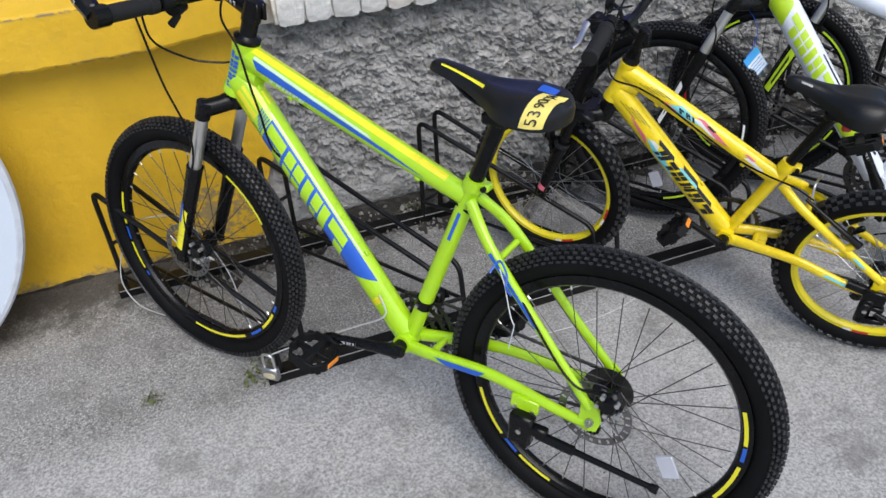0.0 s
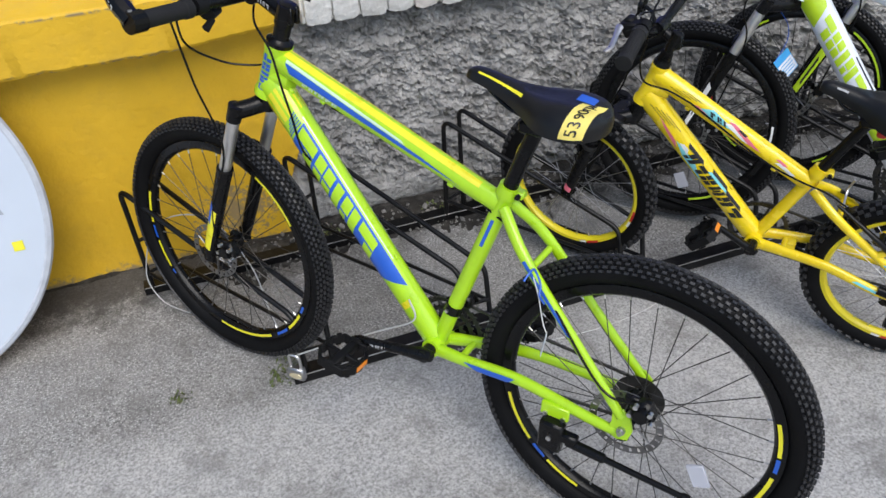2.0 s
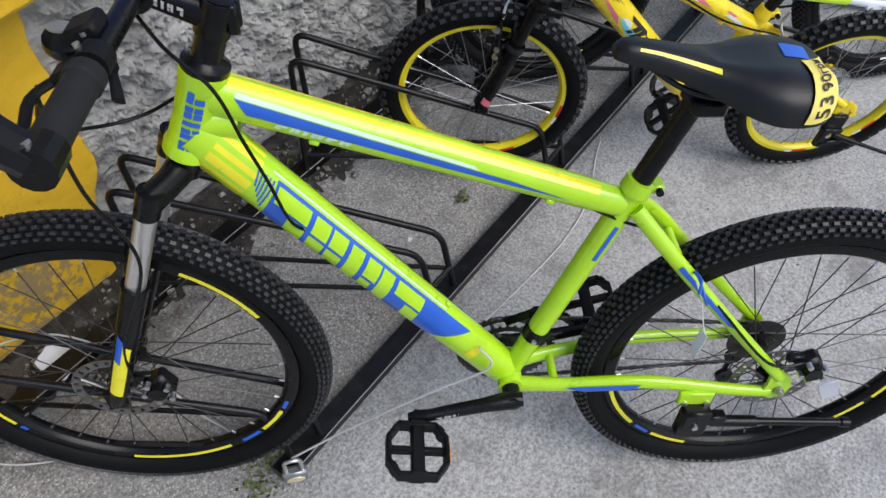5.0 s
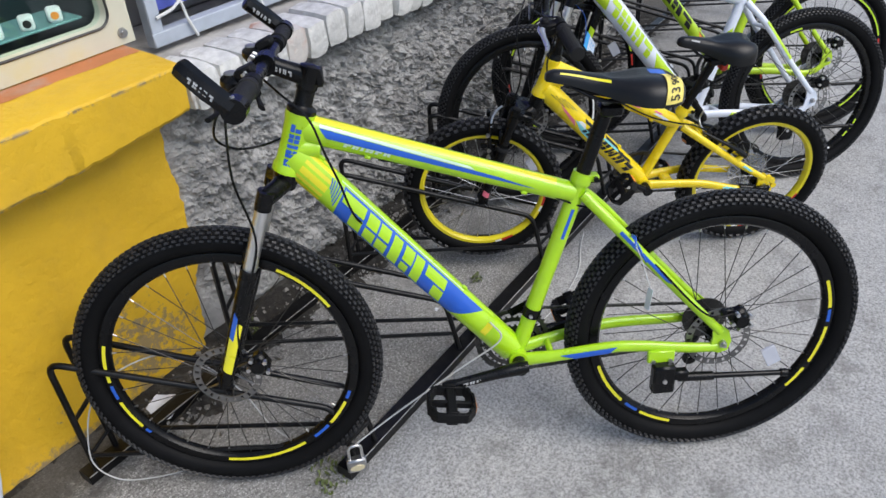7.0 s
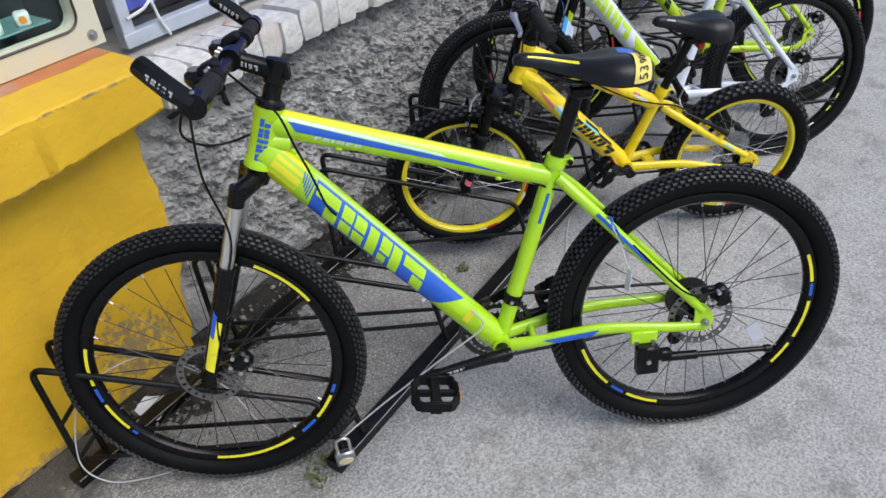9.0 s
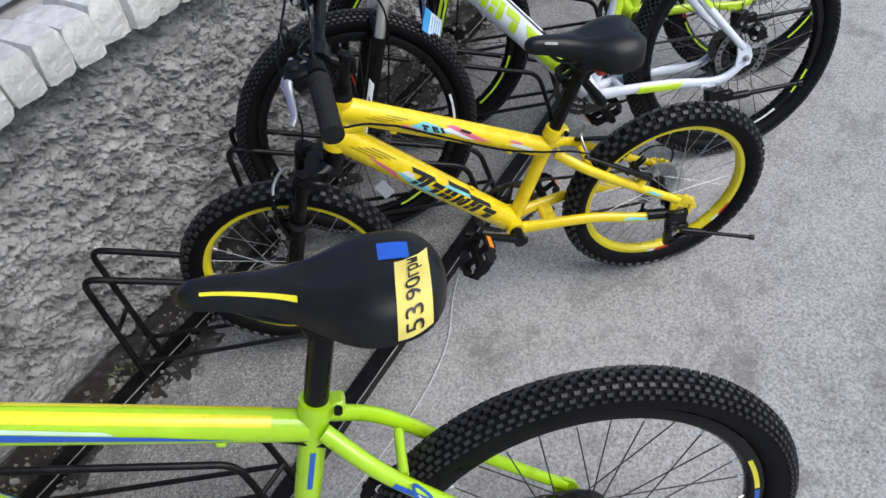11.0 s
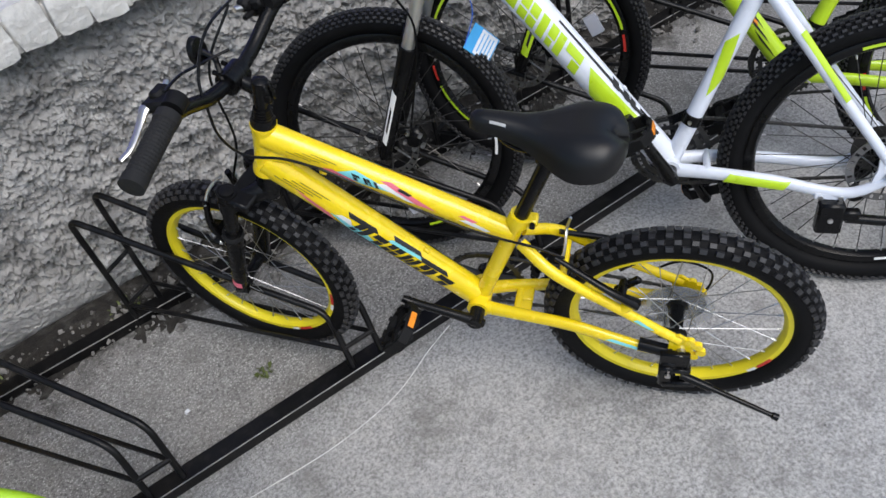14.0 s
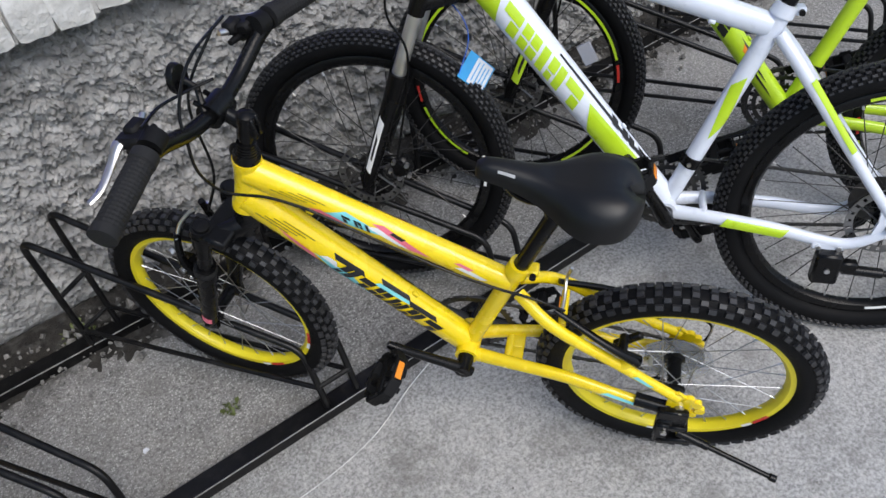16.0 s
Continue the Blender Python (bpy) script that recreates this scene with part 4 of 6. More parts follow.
            tube(barrel, [c + Vector((0.036, -0.022 * s, -0.002)), c + Vector((0.042, -0.042 * s, 0.004))], [0.0065, 0.0045], 10)
            part("cable_barrel", barrel, CHROME, lever)
        part("lever_blade", bl, g["lever_paint"], lever)
    # cables
    for pts in g["cables"]:
        part("cable", tube(Shape(), curve_points([V(u, w, y) for u, y, w in pts], 8), 0.0024, 8), BLACK, bike)
    # wheels
    wheel(bike, "front_wheel", FA, g, S, False, g["spin"][0])
    wheel(bike, "rear_wheel", V(0, 0), g, Matrix(), True, g["spin"][1])
    # cranks, chainrings, chain
    ca = radians(g["crank_angle"])
    cd = Vector((math.cos(ca), 0, math.sin(ca)))
    cl_ = g["crank"]
    crs = Shape()
    for r, y in g["rings"]:
        n = int(2 * math.pi * r / 0.0127)
        lathe(crs, [(r - 0.012, y - 0.001), (r - 0.002, y - 0.001), (r - 0.002, y + 0.001), (r - 0.012, y + 0.001)], 48, closed=True, m=Matrix.Translation(BB))
        for i in range(n):
            a = 2 * math.pi * i / n
            box(crs, Matrix.Translation(BB + Vector((math.cos(a) * r, y, math.sin(a) * r))) @ Matrix.Rotation(-a, 4, "Y"), (0.006, 0.002, 0.005), 0.0004)
        for i in range(5):
            a = ca + 2 * math.pi * i / 5
            tube(crs, [BB + Vector((0, y, 0)), BB + Vector((math.cos(a) * (r - 0.008), y, math.sin(a) * (r - 0.008)))], [0.012, 0.006], 8, 0.4)
    part("chainring", crs, DARKSTEEL, bike)
    ck = 1.0 if g["disc"] else 0.74
    for s, dirn in ((1, cd), (-1, -cd)):
        cr = Shape()
        y0, y1 = 0.060 * s, 0.078 * s
        c0, c1 = BB + Vector((0, y0, 0)), BB + dirn * cl_ + Vector((0, y1, 0))
        tube(cr, [c0 - dirn * 0.018, c0, c0.lerp(c1, 0.3), c0.lerp(c1, 0.85), c1, c1 + dirn * 0.014], [q * ck for q in (0.012, 0.0165, 0.0125, 0.0105, 0.0125, 0.009)], 14, 1.0, up=(0, 1, 0))
        tube(cr, [BB + Vector((0, 0.036 * s, 0)), c0 + Vector((0, 0.011 * s, 0))], [0.015, 0.0145], 14)
        crank = part("crank_arm", cr, BLACK, bike)
        if s == 1 and g["crank_mark"]:
            q = Pipe(c0 + dirn * 0.03 + Vector((0, 0.001, 0)), c1, 0.0120, 0.0108)
            mk = Shape()
            strokes(q, mk, 0.3, 0.75, -10, 18, 7, 0.0)
            for piece in islands(mk):
                part("crank_lettering", piece, PALEGREY, crank)
        pm = Matrix.Translation(c1 + Vector((0, 0.062 * s, 0))) @ Matrix.Rotation(radians(g["pedal_turn"][0 if s == 1 else 1]), 4, "Y") @ (Matrix() if s == 1 else Matrix.Rotation(math.pi, 4, "Z")) @ Matrix.Diagonal((g["pedal_scale"],) * 3 + (1,))
        ped = part("pedal", pedal_shape(), MATTE, bike, "black plastic cage pedal", m=pm)
        for sx in (-1,) if g["disc"] else (-1, 1):
            part("pedal_reflector", box(Shape(), pose(0.0515 * sx, 0, 0), (0.003, 0.036, 0.013), 0.001), ORANGE, ped)
    ch = Shape()
    r, y = g["rings"][0]
    rc = 0.030
    p0, p1 = BB + Vector((-0.01, y, r)), V(0.0, rc + 0.004, -0.046)
    q0, q1 = BB + Vector((-0.01, y, -r)), V(0.015, -0.075, -0.046)
    path = [p0, p1]
    for q in range(1, 8):
        a = math.pi / 2 + math.pi * q / 8
        path.append(V(0.0, 0.0, -0.046) + Vector((math.cos(a), 0, math.sin(a))) * (rc + 0.004))
    path += [V(0.012, -0.055, -0.046), q1, q0]
    for q in range(1, 8):
        a = -math.pi / 2 + math.pi * q / 8
        path.append(BB + Vector((math.cos(a) * r - 0.01 + 0.01 * math.sin(math.pi * q / 8), y, math.sin(a) * r)))
    path.append(p0)
    for a, b in zip(path, path[1:]):
        n = max(1, round((b - a).length / 0.0127))
        tr = (b - a).to_track_quat("X", "Z").to_matrix().to_4x4()
        for i in range(n):
            box(ch, Matrix.Translation(a.lerp(b, (i + 0.5) / n)) @ tr, (0.0145, 0.0035 if i % 2 else 0.0065, 0.0075), 0.0015)
    part("chain", ch, DARKSTEEL, bike)
    dr = Shape()
    h = V(0.0, 0.0, -0.070)
    box(dr, Matrix.Translation(h + Vector((0.0, 0.002, -0.025))), (0.026, 0.014, 0.05), 0.005)
    box(dr, Matrix.Translation(h + Vector((0.012, 0.014, -0.055))) @ Matrix.Rotation(0.3, 4, "Y"), (0.022, 0.022, 0.04), 0.006)
    tube(dr, [h + Vector((0.015, 0.018, -0.05)), h + Vector((0.02, 0.018, -0.125))], [0.008, 0.006], 8, 0.5)
    for z in (-0.06, -0.12):
        lathe(dr, [(0.004, -0.004), (0.017, -0.004), (0.017, 0.004), (0.004, 0.004)], 16, closed=True, m=Matrix.Translation(h + Vector((0.018, 0.024, z))))
    part("rear_derailleur", dr, BLACK, bike)
    # brakes
    if g["disc"]:
        for where, mm in (("front", S), ("rear", Matrix())):
            c = FA + axis * 0.075 + Vector((-0.052, 0.062, -0.03)) if where == "front" else V(-0.030, 0.062, 0.062)
            cp = Shape()
            box(cp, Matrix.Translation(c) @ Matrix.Rotation(0.5, 4, "Y"), (0.040, 0.030, 0.044), 0.007)
            tube(cp, [c + Vector((0, 0.005, 0)), c + Vector((0, 0.026, 0))], [0.017, 0.014], 14)
            box(cp, Matrix.Translation(c + Vector((0.024, -0.002, 0.012))), (0.03, 0.012, 0.016), 0.004)
            cal = part("brake_caliper", cp, BLACK, bike, m=mm)
            for dx, dz in ((-0.016, 0.012), (0.012, 0.018), (0.002, -0.020), (-0.02, -0.012), (0.02, -0.004)):
                part("caliper_bolt", bolt(Shape(), c + Vector((dx, 0.015, dz)), 0.0048, 0.011), CHROME, cal)
    else:
        for c, mm, fwd in ((mid + axis * 0.02 + Vector((-0.0, 0, 0)), S, 1), (V(*g["ss_top"]).lerp(V(du, dw + 0.02), 0.44) + Vector((-0.012, 0, 0.018)), Matrix(), -1)):
            vb = Shape()
            for s in (1, -1):
                if fwd == -1:
                    st0, st1 = V(*g["ss_top"]), V(du, dw + 0.02)
                    back_ = Vector((-0.016, 0, 0.010))
                    tube(vb, curve_points([st0.lerp(st1, 0.63) + back_ + Vector((-0.008, 0.056 * s, 0.012)), st0.lerp(st1, 0.44) + back_ + Vector((-0.010, 0.056 * s, 0.012)), st0.lerp(st1, 0.16) + back_ + Vector((0, 0.030 * s, 0.004))], 4), [0.0120, 0.0075, 0.0050], 10, 0.85)
                    tube(vb, [st0.lerp(st1, 0.52) + back_ + Vector((-0.010, 0.060 * s, 0.012)), st0.lerp(st1, 0.52) + back_ + Vector((-0.014, 0.022 * s, 0.010))], 0.0085, 10)
                    box(vb, Matrix.Translation(st0.lerp(st1, 0.54) + back_ + Vector((-0.014, 0.024 * s, 0.008))) @ Matrix.Rotation(0.75, 4, "Y"), (0.056, 0.011, 0.014), 0.003)
                    continue
                tube(vb, curve_points([c + Vector((0.030, 0.044 * s, -0.052)), c + Vector((0.044, 0.052 * s, 0.0)), c + Vector((0.040, 0.040 * s, 0.060))], 4), [0.0115, 0.0085, 0.0065], 10, 0.8)
                box(vb, Matrix.Translation(c + Vector((0.036, 0.026 * s, -0.020))), (0.066, 0.011, 0.014), 0.003)
                tube(vb, [c + Vector((0.042, 0.024 * s, -0.018)), c + Vector((0.044, 0.058 * s, -0.018))], 0.0075, 10)
                tube(vb, [c + Vector((0.000, 0.044 * s, -0.050)), c + Vector((0.040, 0.044 * s, -0.050))], 0.0105, 12)
            vbo = part("rim_brake", vb, BLACK, bike, m=mm)
            if fwd == -1:
                c = V(*g["ss_top"]).lerp(V(du, dw + 0.02), 0.20) + Vector((0.005, 0, -0.045))
            if fwd == 1:
                for s in (1, -1):
                    for dz in (-0.018, 0.030):
                        part("pad_nut", bolt(Shape(), c + Vector((0.044 if dz < 0 else 0.048, 0.056 * s, dz)), 0.0062, 0.008, (0.3, s, 0)), CHROME, vbo)
            nd = Shape()
            if fwd == 1:
                tube(nd, curve_points([c + Vector((0.040, 0.046, 0.050)), c + Vector((0.034, 0.030, 0.072)), c + Vector((0.020, 0.016, 0.088)), c + Vector((0.004, 0.010, 0.098))], 5), 0.0034, 8)
            else:
                tube(nd, curve_points([c + Vector((-0.02, 0.034, 0.056)), c + Vector((-0.022, 0.0, 0.060)), c + Vector((-0.022, -0.03, 0.075)), c + Vector((-0.03, -0.03, 0.105))], 5), 0.0028, 8)
            part("brake_noodle", nd, CHROME, vbo)
            for s in (1, -1):
                part("brake_bolt", bolt(Shape(), c + Vector((0.040, 0.046 * s, -0.050)) if fwd == 1 else V(*g["ss_top"]).lerp(V(du, dw + 0.02), 0.63) + Vector((-0.034, 0.058 * s, 0.032)), 0.0075, 0.010, (fwd, 0.4 * s, 0.6)), CHROME, vbo)
    # kickstand, folded back
    k0, k1 = [Vector((u, y, w + R)) for u, y, w in g["kickstand"]]
    ks = Shape()
    kb_ = 1.0 if g["disc"] else 0.55
    box(ks, Matrix.Translation(k0), (0.05 * kb_, 0.028 * kb_, 0.072 if g["disc"] else 0.058), 0.005)
    box(ks, Matrix.Translation(k0 + Vector((-0.035 * kb_, 0.0, 0.008))), (0.04, 0.022, 0.024 * kb_), 0.004)
    if not g["disc"]:
        # clamp round the stay's end, with a slotted leg
        c0, c1 = V(du + 0.075, dw - 0.004, 0.060), V(du + 0.016, dw - 0.010, 0.067)
        tube(ks, [c0, c1], [0.0125, 0.0125], 14)
        box(ks, Matrix.Translation(V(du + 0.010, dw - 0.020, 0.078)), (0.052, 0.014, 0.050), 0.005)
        box(ks, Matrix.Translation(k0 + Vector((0.004, 0.004, -0.012))), (0.026, 0.018, 0.062), 0.004)
        box(ks, Matrix.Translation(k0 + Vector((-0.020, 0.006, -0.030))) @ Matrix.Rotation(0.2, 4, "Y"), (0.062, 0.020, 0.016), 0.004)
    kr = 1.0 if g["disc"] else 0.75
    tube(ks, [k0 + (k1 - k0) * 0.12, k0.lerp(k1, 0.4), k0.lerp(k1, 0.41), k0.lerp(k1, 0.94), k0.lerp(k1, 0.95), k1], [r_ * kr for r_ in (0.0105, 0.0105, 0.0068, 0.0062, 0.009, 0.009)], 12)
    kick = part("kickstand", ks, BLACK, bike, "folded black kickstand")
    if g["disc"]:
        th = R + g.get("cs_end", -0.012) + 0.002 - k0.z - 0.034
        tab = part("kickstand_mount", box(Shape(), Matrix.Translation(k0 + Vector((0.004, -0.014, 0.034 + th / 2))), (0.060, 0.010, th), 0.003), g["paint"], bike)
        for dx in (-0.016, 0.022):
            part("mount_bolt", bolt(Shape(), k0 + Vector((dx, -0.009, 0.040)), 0.005, 0.004), CHROME, tab)
    kb = Shape()
    bolt(kb, k0 + Vector((0, 0.0135, 0)), 0.0055, 0.004)
    part("kickstand_bolt", kb, CHROME, kick)
    if "bar_reflector" in g:
        rp = V(*g["bar_reflector"])
        sh = Shape()
        lathe(sh, [(0, 0), (0.020, 0), (0.022, 0.004), (0.022, 0.010), (0, 0.012)], 24, m=Matrix.Translation(rp) @ Matrix.Rotation(radians(-90), 4, "Z") @ Matrix.Diagonal((0.85, 1, 1.1, 1)))
        tube(sh, [rp + Vector((-0.002, 0, 0)), rp + Vector((-0.022, 0, -0.012)), clampc + Vector((0.0, 0.025, 0.006))], 0.005, 8)
        refl = part("front_reflector", sh, BLACK, bike, m=S)
        part("reflector_lens", lathe(Shape(), [(0, 0.0125), (0.0185, 0.0115), (0.0205, 0.009)], 24, m=Matrix.Translation(rp) @ Matrix.Rotation(radians(-90), 4, "Z") @ Matrix.Diagonal((0.85, 1, 1.1, 1))), CLEAR, refl)
    for rp in g["reflector"]:
        sh = Shape()
        box(sh, Matrix.Translation(V(*rp, 0.012)) @ Matrix.Rotation(0.5, 4, "Y"), (0.034, 0.008, 0.052), 0.0035)
        part("spoke_reflector", sh, CLEAR, bike, "clear plastic spoke reflector")
    for s in (1, -1):
        nut = Shape()
        bolt(nut, V(du, dw, 0.069 * s), 0.0085, 0.007, (0, s, 0))
        bolt(nut, V(du, dw, 0.076 * s), 0.0048, 0.008, (0, s, 0))
        part("axle_nut", nut, STEEL, bike)
    return bike


PALEGREY = shader("grey_decal", (0.4, 0.4, 0.4), 0.5)


# ---- ground, wall, ledge ----
def fractal(x, y, z, octaves=4):
    s, a, t = 0.0, 1.0, 0.0
    for _ in range(octaves):
        s += a * noise.noise((x, y, z))
        t += a
        x, y, z, a = x * 2.1 + 3.1, y * 2.1 + 1.7, z * 2.1 + 5.3, a * 0.5
    return s / t


def grid(sh, nx, ny, place):
    v = [place(i / nx, j / ny) for i in range(nx + 1) for j in range(ny + 1)]
    w = ny + 1
    return sh.add(v, [(i * w + j, (i + 1) * w + j, (i + 1) * w + j + 1, i * w + j + 1) for i in range(nx) for j in range(ny)])


def ground_sheet():
    sh = Shape()
    xs = np.concatenate([[-60, -20, -8, -4], np.linspace(-2, 4.5, 260), [7, 12, 25, 60]])
    ys = np.concatenate([[-60, -20, -8, -3], np.linspace(-1.2, 2.2, 136), [4, 12, 60]])
    v = []
    for x in xs:
        for y in ys:
            near = -2 <= x <= 4.5 and -1.2 <= y <= 2.2
            z = 0.004 * fractal(x * 2.2, y * 2.2, 0.3) + 0.0016 * fractal(x * 20, y * 20, 1.3, 3) if near else -0.004
            if near and y > 1.5:
                z += min(1, (y - 1.5) / 0.3) * (0.006 + 0.006 * fractal(x * 9, y * 9, 7.7))
            v.append((x, y, z - 0.002))
    w = len(ys)
    sh.add(v, [(i * w + j, (i + 1) * w + j, (i + 1) * w + j + 1, i * w + j + 1) for i in range(len(xs) - 1) for j in range(w - 1)])
    return tagged(part("ground", sh, GROUND, angle=180), "worn grey asphalt yard with pale grit and stains", "ground", kind="structure")


ground_sheet()


def soil_strip():
    def place(a, b):
        x, y = -1.5 + 5.2 * a, 1.65 + 0.33 * b
        edge = min(b, 0.55) / 0.55
        return (x, y, -0.010 + 0.018 * edge + (0.008 * fractal(x * 14, y * 14, 2.2) + 0.006 * fractal(x * 45, y * 45, 4.2)) * min(1, edge * 2) + 0.012 * fractal(x * 5, y * 5, 9.0) - 0.016 * max(0, min(1, (0.05 - x) / 0.2)) * min(1, max(0, (1.945 - y) / 0.02)))
    return tagged(part("soil", grid(Shape(), 420, 26, place), SOIL, angle=180), "dark soil and grit along the wall's foot", "soil", kind="stuff")


soil_strip()


def terrace(t, levels):
    q = t * levels
    k = math.floor(q)
    r = min(1, max(0, (q - k - 0.66) / 0.28))
    return (k + r * r * (3 - 2 * r)) / levels


def flakes(x, z):
    """Relief of the thrown plaster, in metres: torn layers with steep edges, calmer on the old footing."""
    wx, wz = x + 0.013 * fractal(x * 20, z * 20, 0.5, 2), z + 0.013 * fractal(x * 20, z * 20, 8.5, 2)
    a = terrace(fractal(wx * 17 + wz * 4, wz * 25, 3.3, 3), 6)
    b = terrace(fractal(wx * 46, wz * 62 - wx * 11, 6.1, 2), 3)
    c = 1 - 3 * abs(fractal(wx * 62, wz * 78, 2.7, 2))
    calm = min(1, max(0.25, (z - 0.05) / 0.08 + max(0, (x - 0.70) / 0.10) - 0.3))
    return (0.040 * a + 0.022 * b + 0.006 * c + 0.008 * fractal(wx * 120, wz * 140, 1.9, 1)) * calm + 0.012 * fractal(x * 3, z * 3, 4.4, 2)


def plaster_wall():
    def place(a, b):
        x, z = 0.30 + 3.32 * a, -0.03 + 0.80 * b
        fade = min(1, max(0, (x - 0.325) / 0.10))
        return (x, 1.985 - fade * (0.026 + flakes(x, z) - 0.030 * math.exp(-max(z, 0) / 0.035)), z)
    sh = grid(Shape(), 1150, 260, place)
    sh.add([(0.30, 2.3, -0.03), (3.62, 2.3, -0.03), (3.62, 2.3, 0.77), (0.30, 2.3, 0.77)], [(0, 1, 2, 3)])
    return tagged(part("wall_plaster", sh, PLASTER, angle=50), "grey rough-cast plaster plinth wall with flaking lumps", "wall", kind="structure")


plaster_wall()


def yellow_wall():
    sh = Shape()
    edge = 0.345

    def place(a, b):
        z = -0.03 + 0.75 * b
        x1 = edge + 0.03 * fractal(z * 7, 0.3, 0.1) + 0.012 * fractal(z * 40, 0.7, 0.1) - 0.22 * max(0, 0.3 - z)
        x = -3.2 + (x1 + 3.2) * a
        return (x, 1.962 + 0.004 * fractal(x * 6, z * 6, 0.2) + 0.002 * fractal(x * 30, z * 30, 0.9, 2) - 0.012 * math.exp(-max(z, 0) / 0.06), z)
    grid(sh, 300, 70, place)
    o = [sh.v[300 * 71 + j] for j in range(71)]
    sh.add(o + [(x + 0.01, y + 0.035, z) for x, y, z in o], [(j, j + 1, 72 + j, 71 + j) for j in range(70)])
    return tagged(part("wall_yellow", sh, YWALL, angle=70), "yellow painted plinth wall with scuffed lower edge", "wall", kind="structure")


yellow_wall()


def ledge():
    sh = Shape()
    prof = [(2.09, 0.8660), (1.95, 0.862), (1.872, 0.859), (1.863, 0.857), (1.8595, 0.852), (1.862, 0.722), (1.868, 0.713), (1.90, 0.709), (1.99, 0.703)]
    n, v = 420, []
    for i in range(n + 1):
        x = -3.2 + 3.572 * i / n
        for j, (y, z) in enumerate(prof):
            q = 0.003 * fractal(x * 8, z * 8, y * 8) + 0.0015 * fractal(x * 40, z * 40, y * 40, 2)
            chip = 0.012 * max(0, fractal(x * 22, 3.3, 0.4) - 0.02) + 0.026 * max(0, min(1, (x - 0.05) / 0.3)) if j > 4 else -0.010 * max(0, fractal(x * 26, 1.3, 0.4) - 0.08) if j in (3, 4) else 0
            v.append((x + (0.008 * fractal(z * 30, y * 30, 1, 2) if i == n else 0), y + q, z + q * 0.6 + chip))
    w = len(prof)
    sh.add(v, [(i * w + j, i * w + j + 1, (i + 1) * w + j + 1, (i + 1) * w + j) for i in range(n) for j in range(w - 1)] + [tuple(n * w + j for j in range(w))])
    return tagged(part("ledge", sh, YWALL, angle=28), "yellow painted concrete ledge with chipped lower edge", "ledge", kind="structure")


ledge()
sh = grid(Shape(), 120, 6, lambda a, b: (-3.2 + 3.57 * a, 2.003 + 0.056 * b + 0.016 * (1 - b) * fractal(a * 40, 0.3, 0.4), 0.8640 + 0.003 * b))
tagged(part("trim_orange", sh, ORANGEWALL), "peeling orange paint strip above the ledge", "trim", kind="structure")


def sill():
    def place(a, b):
        x, y = 0.33 + 3.8 * a, 1.93 + 0.42 * b
        return (x, y, 0.765 + 0.03 * min(1, b * 3) + 0.008 * fractal(x * 12, y * 12, 3.1) + 0.004 * fractal(x * 50, y * 50, 1.1, 2))
    sh = grid(Shape(), 320, 40, place)
    sh.add([(0.33, 1.93, 0.715), (4.13, 1.93, 0.715), (4.13, 1.93, 0.765), (0.33, 1.93, 0.765)], [(0, 1, 2, 3)])
    return tagged(part("sill", sh, CONCRETE, angle=60), "rough mortar sill above the plaster", "sill", kind="structure")


SILL = sill()


def brick_shape(seed):
    """A weathered brick, header end towards -y, origin at its front lower middle."""
    sh, n = Shape(), 4
    sx, sy, sz = 0.0785, 0.16, 0.100
    for ax in range(3):
        for s in (-1, 1):
            def place(a, b):
                q = [0, 0, 0]
                q[ax] = s
                q[(ax + 1) % 3], q[(ax + 2) % 3] = 2 * a - 1, 2 * b - 1
                p = Vector((q[0] * sx / 2, q[1] * sy / 2, q[2] * sz / 2))
                r = Vector(q)
                round_ = 0.0032 * max(0, sum(abs(t) ** 8 for t in q) - 1)
                d = noise.noise_vector(p * 28 + Vector((seed * 7.7, 0, 0))) * 0.0042 + noise.noise_vector(p * 90 + Vector((seed, 3, 1))) * 0.002
                p = p - r * round_ + d
                return tuple(p + Vector((0, sy / 2, sz / 2)))
            grid(sh, n, n, place)
    return sh


brick_mesh = []
for i in range(5):
    me_ob = part("brick", brick_shape(i), REDBRICK if i == 4 else BRICK, SILL, m=pose(0.46 + i * 0.079, 1.890, 0.708), angle=60)
    brick_mesh.append(me_ob.data)
for i in range(5, 44):
    x = 0.46 + i * 0.079
    hang(new("brick", brick_mesh[random.choice((0, 1, 2, 3, 3))]), SILL, m=pose(x + random.uniform(-0.004, 0.004), 1.890 + random.uniform(-0.012, 0.012), 0.710 - 0.012 * max(0, x - 1) + random.uniform(-0.010, 0.008), random.uniform(-2, 2), random.uniform(-3, 3), random.uniform(-3, 3)))
sh = Shape()
for i in range(46):
    box(sh, pose(0.4205 + i * 0.079, 1.980, 0.752), (0.014, 0.15, 0.075), 0.003)
part("mortar", sh, BRICK, SILL)

# upper facade, behind case and grille
sh = Shape()
box(sh, pose(0.4, 2.62, 2.1), (7.6, 0.3, 2.7), 0.01)
tagged(part("wall_upper", sh, FACADE), "plain rendered facade above the sill", "wall", kind="structure")
sh = Shape()
box(sh, pose(-1.5, 2.2, 0.4), (3.4, 0.35, 0.86), 0.01)
box(sh, pose(2.2, 2.3, 0.36), (3.9, 0.4, 0.78), 0.01)
tagged(part("wall_core", sh, FACADE), "masonry core of the plinth", "wall", kind="structure")


